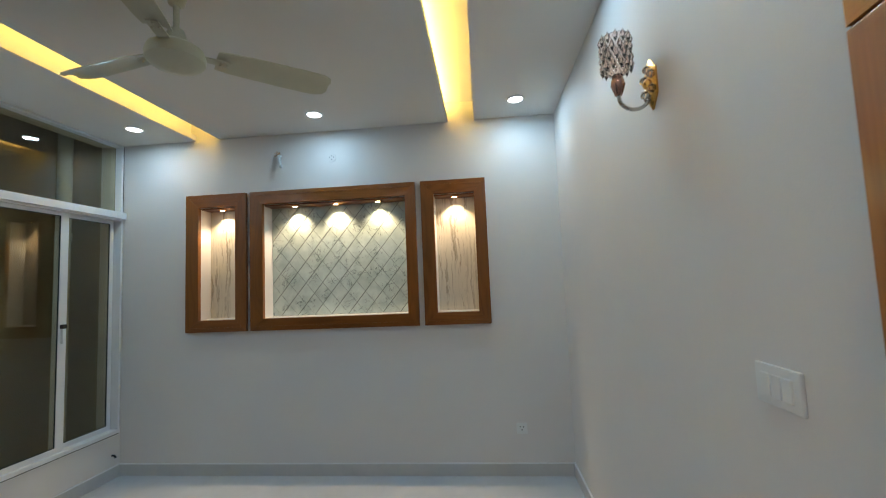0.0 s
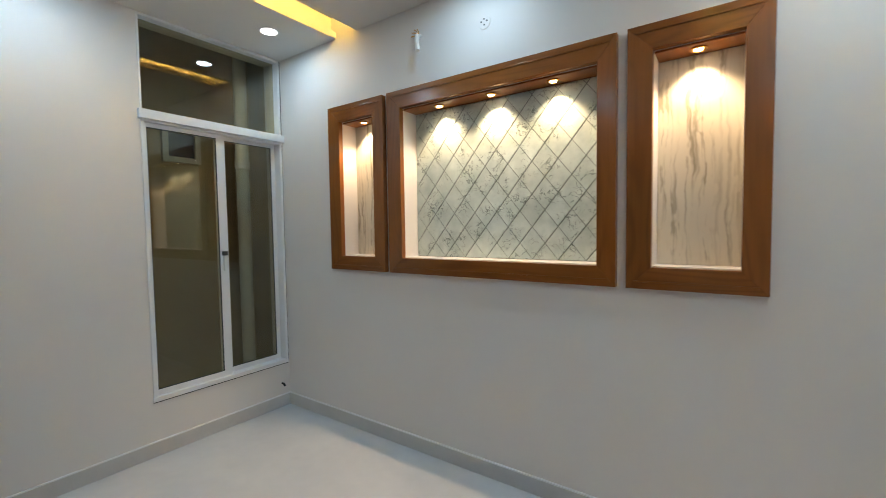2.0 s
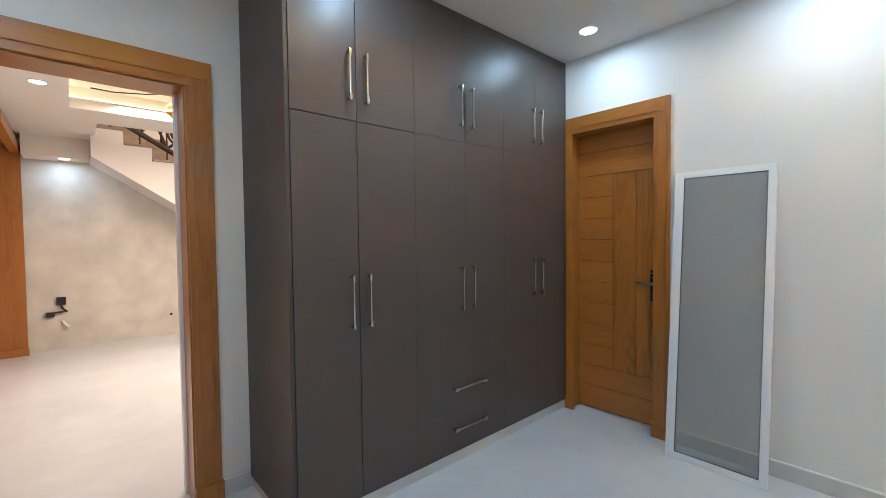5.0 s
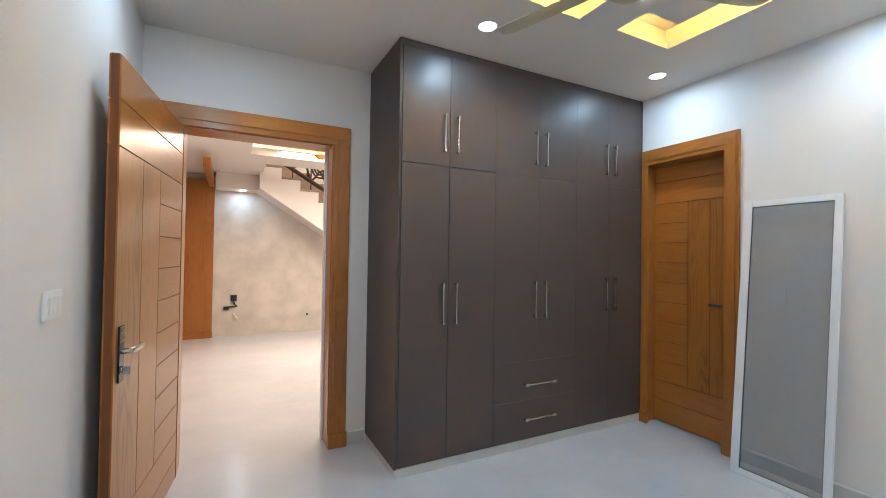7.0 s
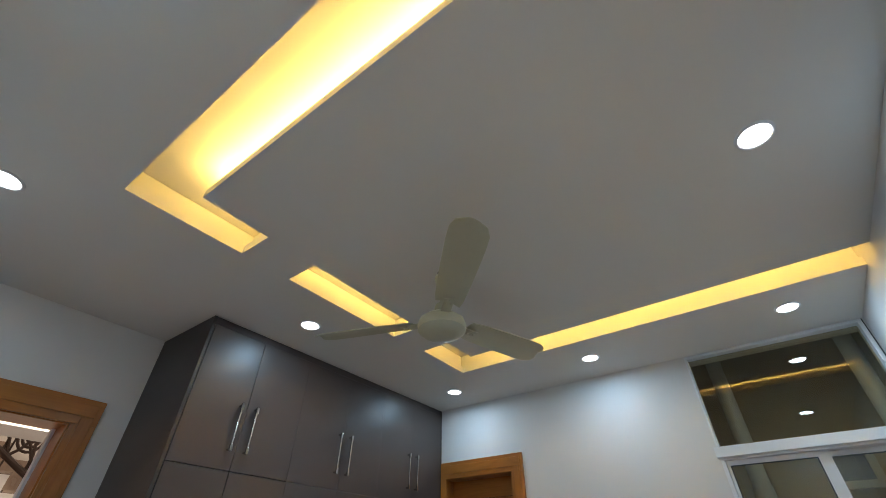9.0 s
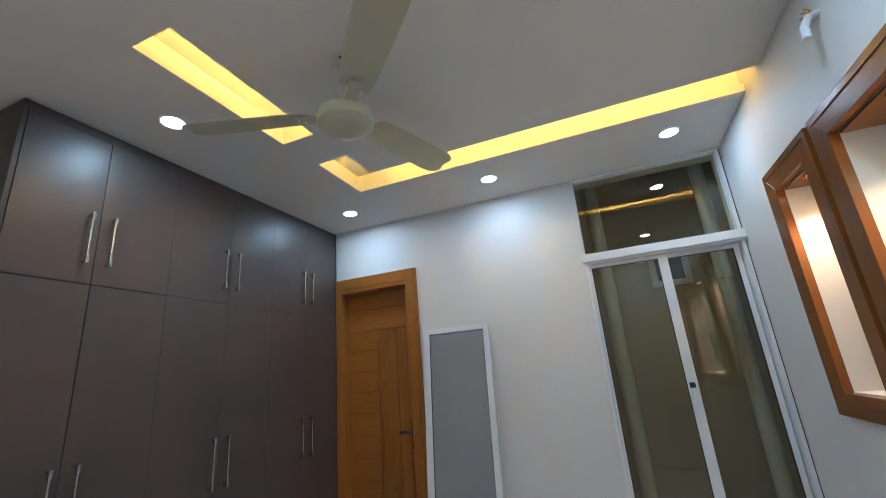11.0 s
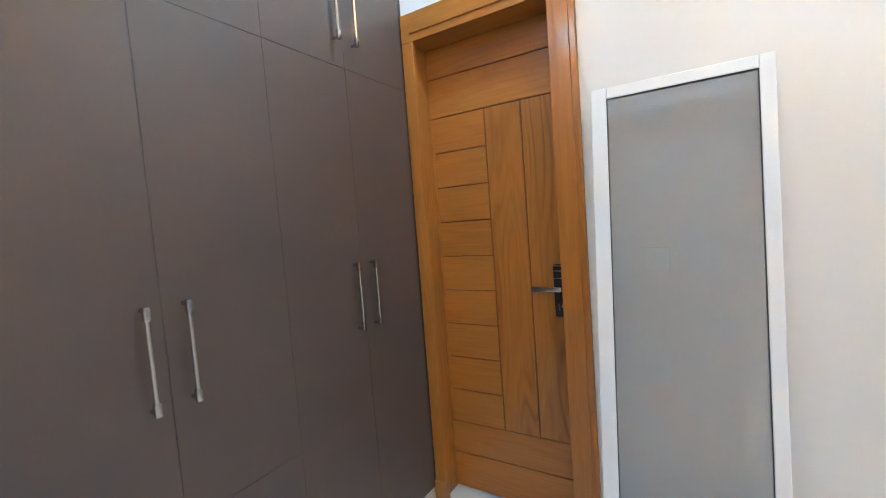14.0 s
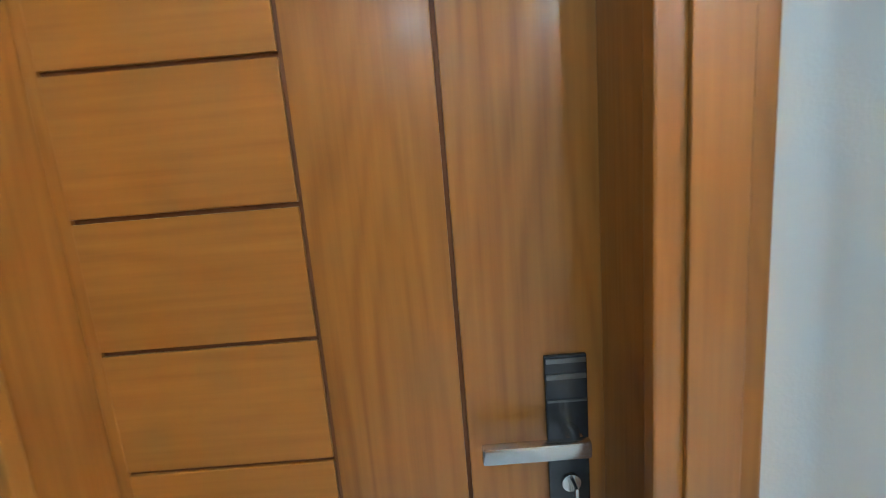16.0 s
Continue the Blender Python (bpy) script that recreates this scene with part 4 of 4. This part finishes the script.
structure("stairwell_ceiling", box(-1.6, 3.4, -5.45, -3.85, 5.2, 5.3), CEIL, "white ceiling over the stairwell", "ceiling")
structure("hall_soffit", box(2.70, 3.30, -5.30, -4.93, 2.36, 2.60), CEIL, "white boxed soffit on the hall wall", "soffit")
for (x0, x1, y0, y1) in ((-1.1, 2.94, -3.52, -3.48), (2.90, 2.94, -3.45, -1.6)):
    tagged(part("hall_led_strip", box(x0, x1, y0, y1, 2.705, 2.73), HALL_LED), "warm led strip in the hall ceiling tray", "led strip", "hall strips")
for x, y, z in ((2.93, -5.05, 2.36), (3.06, -2.72, 2.60)):
    copy_thing(t, Matrix.Translation((x, y, z)))

lining = thing("hall_door_lining", (3.6, -5.2, 0), "varnished teak panelled doorway lining at the end of the hall", "door frame", kind="structure")
part("panel", box(3.32, 3.88, -5.26, -5.21, 0, 2.50), WOOD_CASE, lining)
part("head", box(3.32, 3.40, -5.205, -3.40, 2.39, 2.50), WOOD_Y, lining)
part("panel", box(3.80, 3.88, -5.205, -3.52, 0, 2.50), WOOD_CASE, lining)
part("plinth_block", box(3.31, 3.79, -5.205, -5.18, 0, 0.09, 0.003), WOOD_X, lining)

stair = thing("staircase", (0.6, -4.95, 0), "cream staircase with brown marble treads climbing through the hall", "staircase", kind="structure")
RISE, RUN, SX, TOP = 0.168, 0.285, 2.39, 2.69
bm = bmesh.new()
loop = [(2.698, TOP), (2.698, 2.35)]
low = SX - RUN * 15
loop += [(-0.97, 0.0), (low, 0.0)]
for i in range(15, -1, -1):
    x = SX - RUN * i
    z = TOP - RISE * i
    loop += [(x, max(z - RISE, 0.001)), (x, z)]
outline = []
for p in loop:
    if not outline or (abs(p[0] - outline[-1][0]) > 1e-4 or abs(p[1] - outline[-1][1]) > 1e-4):
        outline.append(p)
fa = [bm.verts.new((p[0], -4.60, p[1])) for p in outline]
fb = [bm.verts.new((p[0], -5.298, p[1])) for p in outline]
bm.faces.new(fa), bm.faces.new(fb)
for i in range(len(fa)):
    j = (i + 1) % len(fa)
    bm.faces.new((fa[i], fa[j], fb[j], fb[i]))
bmesh.ops.triangulate(bm, faces=[f for f in bm.faces if len(f.verts) > 4])
part("stringer", bm, WALL, stair)
for i in range(0, 14):
    x, z = SX - RUN * i, TOP - RISE * i
    part("tread", box(x - 0.012, x + RUN - 0.013, -5.28, -4.592, z + 0.002, z + 0.03, 0.004), MARBLE_STEP, stair)
    # tall brown strip behind each tread, same material as the tread
    part("back_strip", box(x + 0.002, x + RUN - 0.002, -5.297, -5.283, z + 0.036, z + 0.42), MARBLE_STEP, stair)
rail = thing("stair_railing", (0.6, -4.62, 1.2), "dark wrought-iron stair railing with scroll rings", "railing", kind="structure")
slope = RISE / RUN
for off in (0.10, 0.85):
    part("rail_bar", tube([(SX + 0.2, -4.62, TOP + 0.2 * slope + off), (SX - 13 * RUN, -4.62, TOP - 13 * RISE + off)], 0.034), IRON, rail)
for i in range(12):
    x = SX - RUN * i + 0.12
    z = TOP + (x - SX) * slope
    part("baluster", tube([(x, -4.62, z - 0.05), (x, -4.62, z + 0.86)], 0.010, 8), IRON, rail)
    for dx0, z0, dx1, z1 in ((0.0, 0.10, 0.15, 0.36), (0.29, 0.10, 0.16, 0.34), (0.06, 0.12, 0.10, 0.42)):
        part("branch", tube([(x + dx0, -4.62, z + dx0 * slope + z0), (x + (dx0 + dx1) / 2 - 0.02, -4.62, z + (dx0 + dx1) / 2 * slope + (z0 + z1) / 2), (x + dx1, -4.62, z + dx1 * slope + z1)], 0.017, 8), IRON, rail, smooth=True)
    for r in (0.13, 0.09, 0.05):
        c = (x + 0.145, z + 0.145 * slope + 0.42)
        part("scroll", tube([(c[0] + r * math.cos(a * math.pi / 10), -4.62, c[1] + r * 1.3 * math.sin(a * math.pi / 10)) for a in range(21)], 0.016, 8), IRON, rail, smooth=True)

box1 = thing("junction_box", (3.03, -5.30, 0.53), "dark open junction box with loose cables on the hall wall", "junction box")
part("box", box(2.97, 3.06, -5.30, -5.27, 0.56, 0.66, 0.004), BLACKMETAL, box1)
part("plug", box(3.08, 3.16, -5.30, -5.26, 0.42, 0.48, 0.006), BLACK, box1)
part("cable", tube([(3.02, -5.28, 0.56), (3.00, -5.26, 0.51), (2.96, -5.27, 0.48), (3.08, -5.27, 0.47)], 0.012, 8), BLACK, box1, smooth=True)
part("cable_end", tube([(3.01, -5.29, 0.36), (2.98, -5.26, 0.31), (2.95, -5.26, 0.28)], 0.014, 8), PLASTIC, box1, smooth=True)
pend = thing("hall_pendant", (2.09, -3.0, 2.84), "gold ceiling pendant lamp in the hall tray", "pendant lamp")
pm = Matrix.Translation((2.09, -3.0, 0))
part("stem", lathe([(0.0, 2.84), (0.03, 2.84), (0.012, 2.80), (0.012, 2.66), (0.0, 2.66)], pm, 16), BRASS, pend, smooth=True)
part("crown", lathe([(0.0, 2.70), (0.05, 2.69), (0.085, 2.65), (0.07, 2.62), (0.09, 2.59), (0.05, 2.55), (0.0, 2.54)], pm, 24), BRASS, pend, smooth=True)
cord = thing("hall_cable", (2.09, -3.0, 2.80), "thin black cable slung across the lit tray to the pendant", "cable")
part("cable", tube([(2.72, -3.36, 2.80), (2.55, -3.28, 2.775), (2.32, -3.15, 2.77), (2.092, -3.0, 2.79)], 0.006, 6), BLACK, cord, smooth=True)
spot = thing("wall_plug", (1.85, -5.30, 0.27), "small dark plug in the hall wallpaper", "plug")
part("plug", lathe([(0, 0), (0.018, 0), (0.014, 0.012), (0, 0.014)], Matrix.Translation((1.85, -5.30, 0.29)) @ pose(0, 0, 0, -90), 12), BLACKMETAL, spot)
